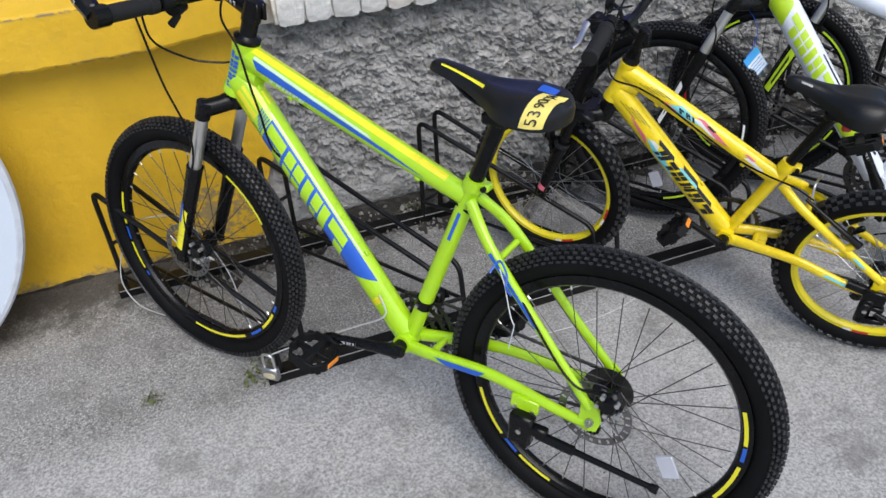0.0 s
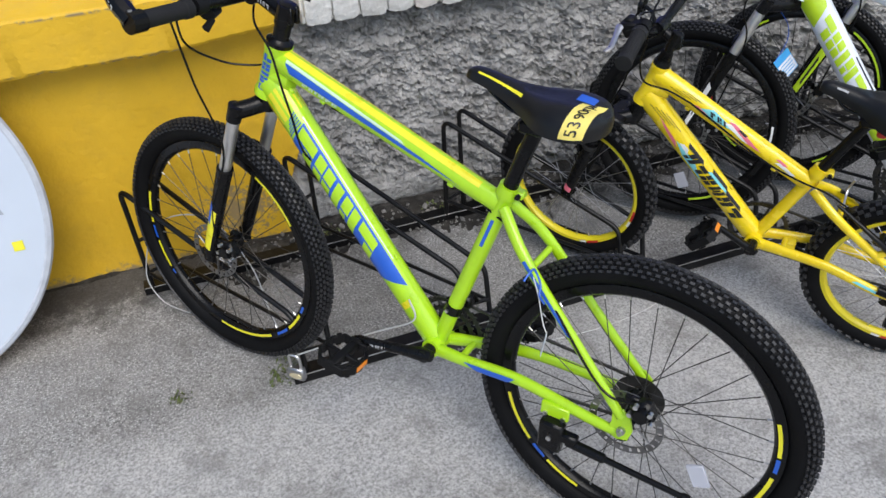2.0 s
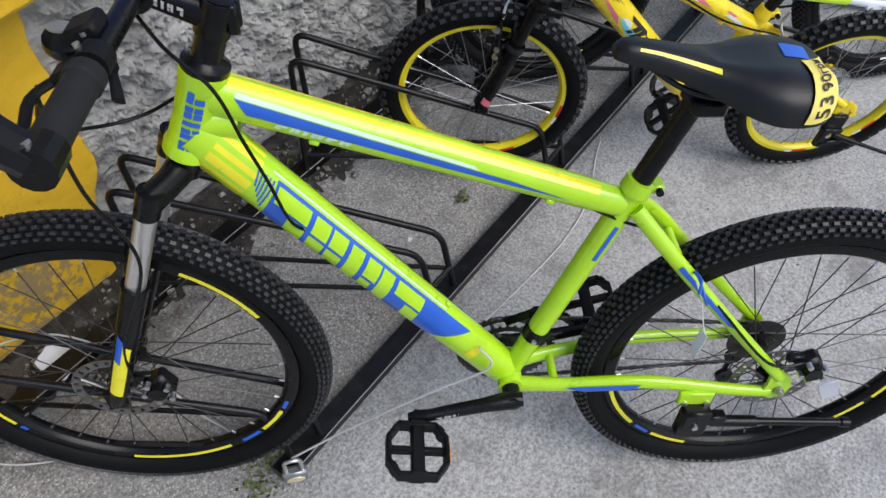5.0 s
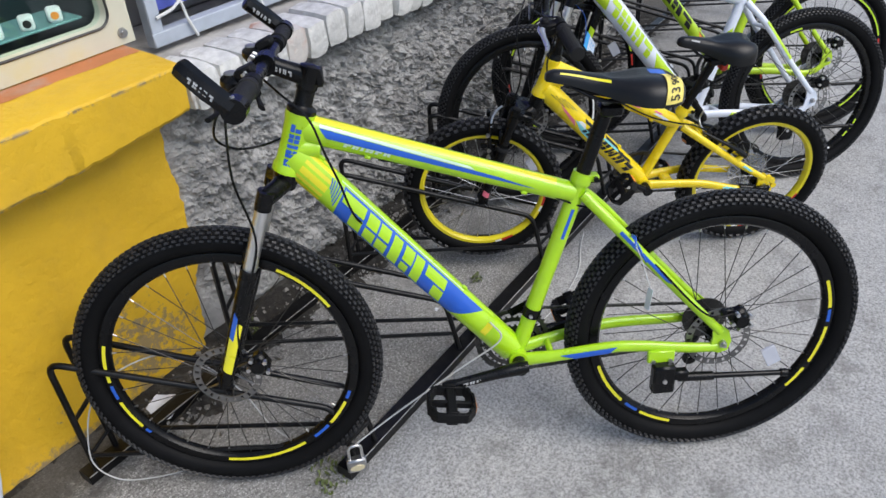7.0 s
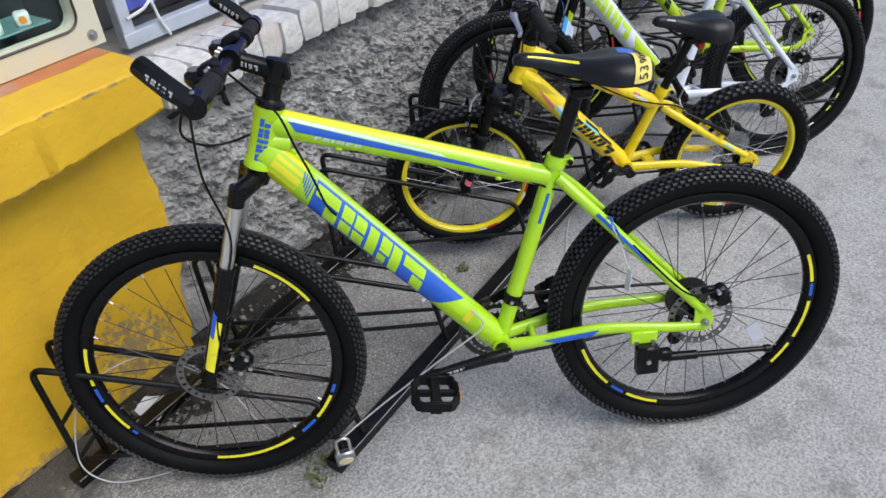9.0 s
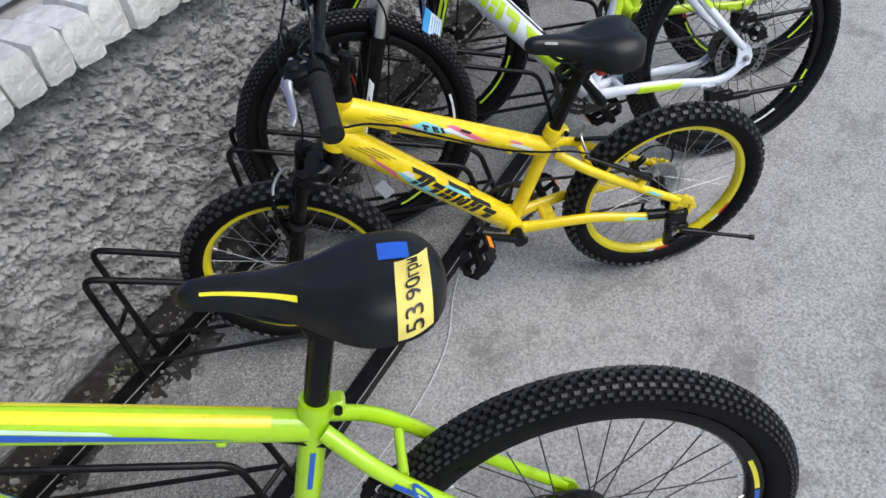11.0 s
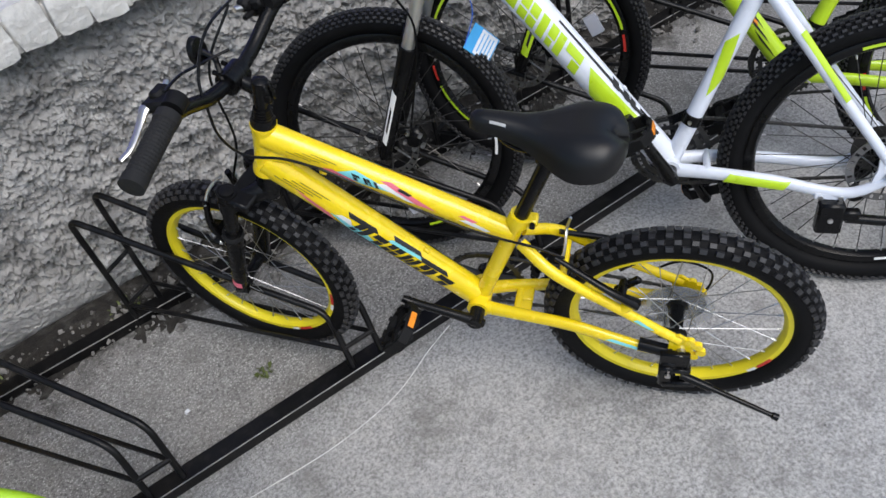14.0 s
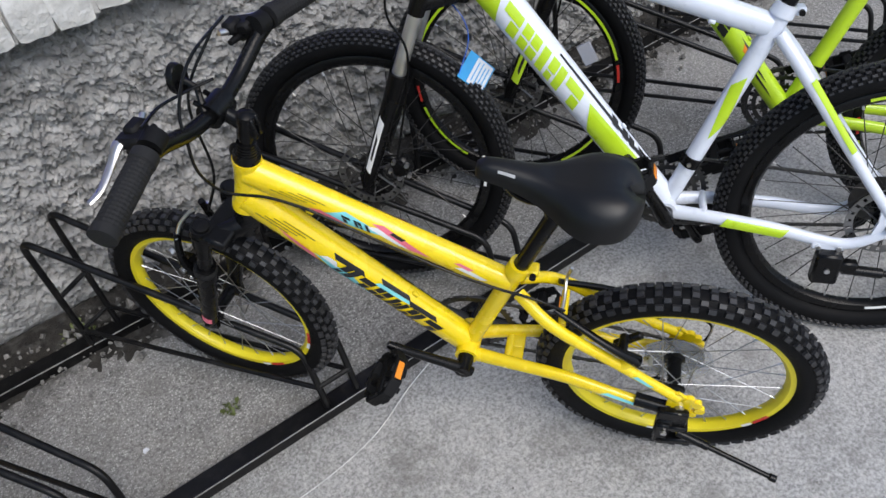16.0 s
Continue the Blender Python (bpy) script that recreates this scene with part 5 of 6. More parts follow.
# ---- display case and grille ----
def display_case():
    t = thing("display_case", "display case with pale yellow painted frame and dark glass", "display case", pose(0, 0, 0))
    x0, x1, z0, z1, y = -1.05, 0.405, 0.869, 1.75, 2.06
    w = 0.052
    sh = Shape()
    outer = [(x0, z0), (x1, z0), (x1, z1), (x0, z1)]
    r = 0.035
    inner = []
    for cx, cz, a0 in ((x0 + w + r, z0 + w + r, 180), (x1 - w - r, z0 + w + r, 270), (x1 - w - r, z1 - w - r, 0), (x0 + w + r, z1 - w - r, 90)):
        inner += [(cx + r * math.cos(radians(a0 + 15 * k)), cz + r * math.sin(radians(a0 + 15 * k))) for k in range(7)]
    for yy in (y, y + 0.05):
        v = [(a, yy, b) for a, b in outer] + [(a, yy, b) for a, b in inner]
        faces = []
        for c in range(4):
            base = 4 + c * 7
            faces += [(c, base + k, base + k + 1) for k in range(6)]
            faces.append((c, base + 6, 4 + (c * 7 + 7) % 28, (c + 1) % 4))
        sh.add(v, faces)
    n = len(inner)
    sh.add([(a, y, b) for a, b in inner] + [(a, y + 0.05, b) for a, b in inner], [(i, (i + 1) % n, n + (i + 1) % n, n + i) for i in range(n)])
    sh.add([(a, y, b) for a, b in outer] + [(a, y + 0.05, b) for a, b in outer], [(i, (i + 1) % 4, 4 + (i + 1) % 4, 4 + i) for i in range(4)])
    part("frame", sh, CASEPAINT, t, "pale yellow painted metal frame", angle=50)
    gk = Shape()
    tube(gk, [Vector((a, y - 0.001, b)) for a, b in inner + inner[:1]], 0.0032, 6)
    part("gasket", gk, DARKSTEEL, t)
    back = Shape()
    box(back, pose((x0 + x1) / 2, y + 0.30, (z0 + z1) / 2), (x1 - x0, 0.01, z1 - z0), 0.002)
    box(back, pose((x0 + x1) / 2, y + 0.175, z0 + 0.03), (x1 - x0, 0.24, 0.012), 0.002)
    box(back, pose((x0 + x1) / 2, y + 0.175, z1 - 0.01), (x1 - x0, 0.24, 0.012), 0.002)
    for x in (x0 + 0.01, x1 - 0.01):
        box(back, pose(x, y + 0.175, (z0 + z1) / 2), (0.012, 0.24, z1 - z0), 0.002)
    part("cabinet_body", back, CASEDARK, t, "dark cabinet interior")
    gl = Shape()
    box(gl, pose((x0 + x1) / 2, y + 0.03, (z0 + z1) / 2), (x1 - x0 - 0.1, 0.004, z1 - z0 - 0.1), 0.0005)
    pane = part("pane", gl, glass, t)
    pane.visible_shadow = False
    sf = Shape()
    box(sf, pose(-0.19, y + 0.13, 0.938), (1.03, 0.13, 0.005), 0.001)
    part("glass_shelf", sf, SHELFGLASS, t)
    for x in (x1 - 0.03, x1 - 0.50, x1 - 0.97):
        bl = Shape()
        lathe(bl, [(0.0, -0.010), (0.006, -0.010), (0.006, -0.006), (0.011, -0.006), (0.013, 0.001)], 14, m=pose(x, y, z0 + 0.027))
        part("screw", bl, STEEL, t)
    return t


SHELFGLASS = shader("shelf_glass", (0.16, 0.30, 0.30), 0.15, vary=0.1)
display_case()
for x, mat in ((0.275, ORANGE), (0.207, INK), (0.133, TAGBLUE), (-0.02, RED)):
    t = thing("small_box", "tiny white gift box with a coloured dot on a glass shelf", "box", pose(x, 2.15, 0.9407, 0, 0, -25), "little boxes in the case")
    sh = Shape()
    box(sh, pose(0, 0, 0.016), (0.032, 0.032, 0.032), 0.005)
    part("carton", sh, WHITE, t)
    sh = Shape()
    lathe(sh, [(0, 0), (0.009, 0), (0.009, 0.001), (0, 0.001)], 14, m=pose(0, -0.0172, 0.016))
    part("dot", sh, mat, t)


def grille():
    t = thing("window_grille", "pale grey square-tube window grille with blue sheet behind", "grille", pose(0, 0, 0))
    y, z0, z1, x0, x1 = 2.12, 0.812, 1.75, 0.482, 2.3
    for nm, p, s in (("bottom_rail", ((x0 + x1) / 2, y, z0 + 0.019), (x1 - x0, 0.035, 0.038)), ("top_rail", ((x0 + x1) / 2, y, z1), (x1 - x0, 0.035, 0.038)), ("post", (x0 + 0.019, y + 0.002, (z0 + z1) / 2), (0.038, 0.034, z1 - z0 - 0.04)), ("post", (x1 - 0.019, y + 0.002, (z0 + z1) / 2), (0.038, 0.034, z1 - z0 - 0.04)), ("post", (1.39, y + 0.002, (z0 + z1) / 2), (0.03, 0.034, z1 - z0 - 0.04))):
        sh = Shape()
        part(nm, box(sh, pose(*p), s, 0.003), FRAMEGREY, t)
    sh = grid(Shape(), 60, 20, lambda a, b: (x0 + 0.055 + (x1 - x0 - 0.12) * a, y + 0.028 + 0.004 * math.sin(a * 21 + b * 3), z0 + 0.075 + (z1 - z0 - 0.1) * b))
    part("blue_sheet", sh, BLUEPANEL, t, "blue vinyl sheet tied behind the bars")
    for x in (x0 + 0.10, 0.83, 1.2):
        sh = Shape()
        tube(sh, curve_points([(x - 0.08, y - 0.02, z0 + 0.075), (x - 0.03, y - 0.024, z0 + 0.085), (x, y - 0.022, z0 + 0.095), (x + 0.01, y - 0.025, z0 + 0.05), (x + 0.028, y - 0.028, z0 + 0.0)], 5), 0.0042, 7)
        tube(sh, curve_points([(x, y - 0.02, z0 + 0.10), (x - 0.008, y + 0.02, z0 + 0.115), (x + 0.01, y - 0.018, z0 + 0.09)], 5), 0.004, 7)
        part("rope", sh, ROPE, t, "white knotted rope")
    return t


grille()


# ---- bicycle rack ----
def rack():
    t = thing("bicycle_rack", "black enamelled steel floor rack with paired wheel hoops", "bicycle rack", pose(0, 0, 0))
    for y, x0, x1, nm in ((1.304, 0.155, 4.0, "front_rail"), (1.822, -0.20, 4.0, "back_rail")):
        sh = Shape()
        plate(sh, [(-0.021, 0.002), (0.022, 0.002), (0.022, 0.031), (0.019, 0.034), (-0.021, 0.034)], 0, x1 - x0, m=Matrix.Translation((x0, y, 0)) @ Matrix(((0, 1, 0, 0), (1, 0, 0, 0), (0, 0, 1, 0), (0, 0, 0, 1))))
        rail = part(nm, sh, RACKPAINT, t, angle=20)
        # worn edge, kept pale so its colour also carries the sky's glint
        part("worn_edge_glint", box(Shape(), pose((x0 + x1) / 2, y - 0.0215, 0.0325), (x1 - x0 - 0.004, 0.0020, 0.0034), 0.0006), WORN_GLINT, rail, "pale strip for the rail's worn edge and its sky glint")
    first = []
    for i in range(9):
        x = -0.170 + 0.476 * i
        if i == 0:
            for dx, dy, fx in ((0, 0, 0), (0.072, 0.056, 0.074)):
                sh = Shape()
                tube(sh, rounded([(x + dx - 0.004, 1.806 + dy * 0.5, 0.022), (x + dx, 1.815 + dy, 0.382), (x + fx + 0.362, 1.342, 0.185), (x + fx + 0.360, 1.290, 0.010)], 0.035), 0.0075, 10)
                first.append(part("hoop", sh, RACKPAINT, t))
                sh = Shape()
                tube(sh, [(x + dx - 0.003, 1.808 + dy * 0.6, 0.085), (x + fx + 0.361, 1.310, 0.085)], 0.0058, 8)
                first.append(part("lower_bar", sh, RACKPAINT, t))
            for a, b in (((x - 0.002, 1.811, 0.20), (x + 0.070, 1.853, 0.20)), ((x - 0.003, 1.808, 0.085), (x + 0.069, 1.842, 0.085)), ((x + 0.361, 1.310, 0.090), (x + 0.435, 1.310, 0.090))):
                first.append(part("cross_bar", tube(Shape(), [a, b], 0.0058, 8), RACKPAINT, t))
        else:
            for o in first:
                hang(new(o.name.split(".")[0], o.data), t, m=Matrix.Translation((0.476 * i - (0.02 if i == 1 else 0), 0, 0)))
    return t


rack()


# ---- the four bicycles ----
def stance(axle, heading, lean, R):
    h, l = radians(heading), radians(lean)
    f = Vector((math.cos(h), math.sin(h), 0))
    side = Vector((-math.sin(h), math.cos(h), 0))
    u = Vector((0, 0, 1)) * math.cos(l) - side * math.sin(l)
    n = u.cross(f)
    o = Vector(axle) - u * R
    return Matrix(((f.x, n.x, u.x, o.x), (f.y, n.y, u.y, o.y), (f.z, n.z, u.z, o.z), (0, 0, 0, 1)))


def head_pipe(q):
    b, t, r = q["head"]
    return Pipe(b, t, r + 0.0005, r + 0.0005)


def draw_green(name, d, q):
    tt, dt, st, V = q["tt"], q["dt"], q["st"], q["V"]
    if name == "blue_band":
        dt.decal(d, [(0.285, -58), (0.790, -58), (0.825, 54), (0.200, 54)], 0.0006, n=(30, 10))
        tt.decal(d, [(0.10, -6), (0.86, -14), (0.70, 4), (0.07, 28)], 0.0006, n=(24, 4))
        st.decal(d, [(0.70, -14), (0.86, -14), (0.86, 8), (0.70, 8)], 0.0006)
        c0, c1 = V(0.355, -0.023, 0.036), V(0.223, -0.0035, 0.047)
        Pipe(c0, c1, 0.0120, 0.0115, 1.25).decal(d, [(0.25, -25), (0.8, -25), (0.95, 25), (0.0, 25)], 0.0016, mirror=False)
        for s in (1, -1):
            top, end = V(0.311, 0.355, 0.016 * s), V(0, 0.02, 0.066 * s)
            p = Pipe(top.lerp(end, 0.22) + Vector((0, 0.022 * s, 0.004)), top.lerp(end, 0.6) + Vector((0, 0.010 * s, 0)), 0.0106, 0.0098, 1.15)
            p.decal(d, [(0.0, -15), (0.9, -15), (1.0, 15), (0.0, 20)] if s == 1 else [(0.0, 195), (0.9, 195), (1.0, 165), (0.0, 160)], 0.0012, mirror=False)
    elif name == "yellow_patch":
        dt.decal(d, [(0.85, -80), (0.95, -80), (0.97, 85), (0.87, 85)], 0.0005)
        # upper band: yellow fade and the top tube's highlight, both as lemon colour
        tt.decal(d, [(0.05, 50), (0.92, 35), (0.92, 75), (0.05, 85)], 0.0005, n=(20, 4))
        dt.decal(d, [(0.13, -20), (0.155, -20), (0.16, 30), (0.135, 30)], 0.0006)
    elif name == "pale_stripe":
        dt.decal(d, [(0.30, 60), (0.84, 60), (0.845, 65), (0.30, 65)], 0.0006, n=(24, 1))
        tt.decal(d, [(0.07, 30), (0.62, 10), (0.60, 22), (0.07, 44)], 0.0006, n=(20, 3))
        strokes(tt, d, 0.16, 0.32, -24, -8, 8, 0.004, 0.3, 0.0012)
    elif name == "lettering":
        word_blocks(dt, d, 0.335, 0.782, -46, 44, [0.95, 0.9, 0.4, 1.0, 0.95], 0.034, 0.14, 0.0013)
    elif name == "blue_lettering":
        h = head_pipe(q)
        word_blocks(h, d, 0.14, 0.84, -20, 22, [0.9, 0.9, 0.4, 1.0, 0.9], 0.0, 0.25, 0.0008)
    elif name == "blue_hatch":
        for i in range(5):
            dt.decal(d, [(0.812 + 0.010 * i, -24 + 9 * i), (0.816 + 0.010 * i, -24 + 9 * i), (0.832 + 0.010 * i, 46), (0.828 + 0.010 * i, 46)], 0.0012, n=(1, 5))


def draw_yellow(name, d, q):
    tt, dt, V = q["tt"], q["dt"], q["V"]
    if name == "cyan_shard":
        tt.decal(d, [(0.29, 4), (0.40, -4), (0.54, 14), (0.36, 44)], 0.0006, n=(12, 6))
        dt.decal(d, [(0.42, -34), (0.60, -30), (0.70, 0), (0.54, 6)], 0.0006, n=(12, 6))
        dt.decal(d, [(0.29, 34), (0.46, 26), (0.44, 42), (0.28, 46)], 0.0006, n=(10, 4))
        p = Pipe(V(*SMALL["ss_top"], 0.016).lerp(V(-0.010, 0.022, 0.066), 0.66) + Vector((0, 0.008, 0)), V(-0.004, 0.030, 0.066), 0.0092, 0.0087, 1.15)
        p.decal(d, [(0.10, 4), (0.42, -6), (0.50, 20), (0.16, 36)], 0.0012, mirror=False)
        p = Pipe(V(0.18, 0.012, 0.047), V(0.060, -0.010, 0.060), 0.0108, 0.0098, 1.3)
        p.decal(d, [(0.45, 10), (0.95, 0), (0.95, 30), (0.55, 38)], 0.0014, mirror=False)
    elif name == "white_shard":
        tt.decal(d, [(0.44, 22), (0.50, 40), (0.66, 2), (0.58, -4)], 0.0007, n=(12, 6))
        dt.decal(d, [(0.60, -2), (0.68, 4), (0.66, 18), (0.62, 20)], 0.0007)
        tt.decal(d, [(0.79, 4), (0.90, -6), (0.92, 8), (0.82, 22)], 0.0007)
    elif name == "pink_shard":
        tt.decal(d, [(0.24, 0), (0.34, -14), (0.38, -2), (0.28, 12)], 0.0008, n=(8, 4))
        tt.decal(d, [(0.46, 42), (0.50, 52), (0.70, 2), (0.62, -2)], 0.0009, n=(12, 4))
        dt.decal(d, [(0.66, -30), (0.80, -8), (0.86, 8), (0.70, -4)], 0.0008, n=(10, 4))
        tt.decal(d, [(0.78, 24), (0.84, 16), (0.86, 28), (0.80, 34)], 0.0009)
    elif name == "dark_lettering":
        word_blocks(dt, d, 0.15, 0.61, -20, 30, [1.0, 0.9, 0.9, 0.9, 0.8, 0.9], -0.03, 0.22, 0.0013)
    elif name == "small_lettering":
        strokes(tt, d, 0.37, 0.47, 4, 28, 3, -0.02, 0.4, 0.0013)
    elif name == "dark_line":
        for s, a in ((0.50, 30), (0.16, 34), (0.30, 46)):
            dt.decal(d, [(s, a), (s + 0.13, a - 4), (s + 0.15, a + 14), (s + 0.02, a + 16)], 0.0012, n=(8, 4))
        tt.decal(d, [(0.53, 30), (0.58, 22), (0.59, 34), (0.54, 42)], 0.0013)
        for i in range(4):
            tt.decal(d, [(0.10 + 0.03 * i, 10 + 9 * i), (0.20 + 0.03 * i, 8 + 9 * i), (0.20 + 0.03 * i, 10.5 + 9 * i), (0.10 + 0.03 * i, 12 + 9 * i)], 0.0012, n=(5, 1))
            dt.decal(d, [(0.82 - 0.03 * i, 10 + 10 * i), (0.95 - 0.03 * i, 8 + 10 * i), (0.95 - 0.03 * i, 10.5 + 10 * i), (0.82 - 0.03 * i, 12.5 + 10 * i)], 0.0012, n=(5, 1))


def draw_white(name, d, q):
    tt, dt, st, V = q["tt"], q["dt"], q["st"], q["V"]
    if name == "neon_panel":
        dt.decal(d, [(0.14, -50), (0.36, -50), (0.44, 30), (0.16, 40)], 0.0006, n=(12, 8))
        word_blocks(dt, d, 0.45, 0.82, -36, 36, [0.95, 0.9, 0.4, 1.0, 0.95], 0.026, 0.16, 0.0009)
        dt.decal(d, [(0.82, -50), (0.98, -70), (0.98, 70), (0.88, 40)], 0.0006)
        st.decal(d, [(0.50, -60), (0.72, -10), (0.66, 50), (0.40, 0)], 0.0006, n=(10, 8))
        for s in (1, -1):
            top, end = V(0.262, 0.352, 0.016 * s), V(0, 0.02, 0.066 * s)
            p = Pipe(top.lerp(end, 0.22) + Vector((0, 0.022 * s, 0.004)), top.lerp(end, 0.6) + Vector((0, 0.010 * s, 0)), 0.0106, 0.0098, 1.15)
            p.decal(d, [(0.0, 10), (1.0, 0), (1.0, 60), (0.0, 70)] if s == 1 else [(0.0, 170), (1.0, 180), (1.0, 120), (0.0, 110)], 0.0012, mirror=False)
            c0, c1 = V(0.30, -0.031, 0.0385 * s), V(0.17, -0.042, 0.0505 * s)
            Pipe(c0, c1, 0.0118, 0.0115, 1.2).decal(d, [(0.0, -30), (0.9, -30), (1.0, 60), (0.1, 60)] if s == 1 else [(0.0, 210), (0.9, 210), (1.0, 120), (0.1, 120)], 0.0014, mirror=False)
    elif name == "dark_line":
        dt.decal(d, [(0.10, 48), (0.62, 52), (0.62, 60), (0.10, 62)], 0.0008, n=(16, 2))
        strokes(dt, d, 0.12, 0.34, 46, 74, 5, 0.02, 0.3, 0.0011)


def draw_neon(name, d, q):
    tt, dt, st = q["tt"], q["dt"], q["st"]
    if name == "dark_lettering":
        word_blocks(dt, d, 0.36, 0.84, -36, 36, [0.95, 0.9, 0.4, 1.0, 0.95], 0.026, 0.16, 0.0009)
    elif name == "dark_stripe":
        tt.decal(d, [(0.1, -20), (0.7, -20), (0.65, 10), (0.1, 20)], 0.0006, n=(14, 3))
        for i in range(3):
            dt.decal(d, [(0.06 + 0.06 * i, -10 + 22 * i), (0.16 + 0.06 * i, -14 + 22 * i), (0.21 + 0.06 * i, -2 + 22 * i), (0.10 + 0.06 * i, -4 + 22 * i)], 0.0009, n=(6, 2))
    elif name == "orange_panel":
        dt.decal(d, [(0.20, 10), (0.28, 6), (0.30, 34), (0.23, 40)], 0.0006)


TYRE26 = tyre_shape(0.333, 0.027, 0.0255, 128, FINE, (0.0092, 0.0058, 0.0030))
TYRE24 = tyre_shape(0.310, 0.026, 0.0245, 118, FINE, (0.0092, 0.0056, 0.0030))
TYRE20 = tyre_shape(0.2435, 0.026, 0.0250, 56, BLOCKY, (0.0124, 0.0098, 0.0036))
BIG = dict(
    R=0.335, rim=(0.282, 0.256), disc=True, tyre=TYRE26, rimpaint=BLACK, spokes=32, cross=3, spoke_r=0.0011, spokepaint=DARKSTEEL,
    tt_r=(0.0245, 0.0190), dt_r=(0.0265, 0.0305), st_r=0.0175, head_r=0.0275, tt_drop=0.030, dt_rise=0.035, stay_end=(0.0, 0.0), cs_bow=0.012,
    notch=0.0, fork_y=0.0635, lower_share=0.60, stanchion=STANCHION, saddle_hw=0.076, saddle_drop=0.058, bar_hw=0.296, bar_roll=-0.4, bar_rise=0.002, bar_back=-0.002, grip_ribs=1,
    pedal_scale=1.0, bar_ends=(0.072, 0.066), shifters=True, lever_paint=MATTE, crank=0.162, rings=[(0.086, -0.049), (0.068, -0.043), (0.048, -0.037)], crank_mark=True, stem_mark=True,
)
GREEN = dict(
    BIG, head_top=(0.854, 0.560), head_low=(0.895, 0.4445), bb=(0.4454, -0.031), seat_top=(0.3134, 0.382), tt_seat=(0.328, 0.355), front=(1.083, 0.0), steer=0,
    ss_top=(0.311, 0.355), post_top=(0.268, 0.528), saddle=(0.1310, 0.590, 0.393, 0.620), saddle_y=0.027, saddle_hw=0.0765, saddle_drop=0.046, stem_top=(0.824, 0.644), clamp=(0.906, 0.654),
    paint=LIME, frame_label="lime green aluminium frame with blue bands", clamp_paint=LIME, saddle_label="black saddle with yellow and blue trim", draw=draw_green,
    decals=[(BLUE, "blue_band"), (LEMON, "yellow_patch"), (PALE, "pale_stripe"), (LIME, "lettering"), (BLUE, "blue_lettering"), (BLUE, "blue_hatch")],
    rimdecals={LEMON: [(157, 173), (184, 205), (209, 222), (317, 343), (286, 304)], BLUE: [(174, 181), (306, 314)]}, spin=(0, 0),
    frontdecals={LEMON: [(-4, 17), (327, 344), (240, 281), (207, 222), (120, 150)], BLUE: [(346, 354), (224, 234), (200, 205), (322, 325)]},
    saddle_trim=[(LEMON, 0.55, 0.93, 3, 4, "yellow_trim", (1, -1)), (BLUE, 0.11, 0.26, 6, 7, "blue_trim", (-1,))],
    fork_decal=[(LEMON, 0.10, 0.62, -35, 40), (BLUE, 0.42, 0.68, 5, 38)],
    cables=[[(0.955, 0.17, 0.640), (0.992, 0.12, 0.560), (0.975, 0.05, 0.512), (0.935, 0.012, 0.502), (0.905, -0.030, 0.500)], [(0.948, 0.19, 0.639), (0.973, 0.13, 0.484), (0.963, 0.085, 0.324), (1.028, 0.08, 0.154), (1.038, 0.075, 0.054)], [(0.928, -0.18, 0.644), (0.945, -0.06, 0.640), (0.890, 0.030, 0.610), (0.838, 0.046, 0.560), (0.815, 0.046, 0.490), (0.795, 0.044, 0.430), (0.775, 0.040, 0.360), (0.752, 0.020, 0.318)], [(0.718, 0.008, 0.456), (0.500, 0.008, 0.410), (0.330, 0.014, 0.335), (0.270, 0.03, 0.315), (0.160, 0.062, 0.200), (0.050, 0.078, 0.085), (-0.020, 0.072, 0.075)]],
    crank_angle=-7, pedal_turn=(-8, 20), kickstand=[(0.130, 0.080, -0.074), (-0.151, 0.085, -0.082)], reflector=[(-0.150, -0.088)],
)
BIGLEAN = 8.4
bicycle("lime green mountain bike with blue bands, front wheel in the rack", stance((0.757, 0.6763, 0.331), 128.7, BIGLEAN, 0.335), GREEN, "bicycles in the rack")

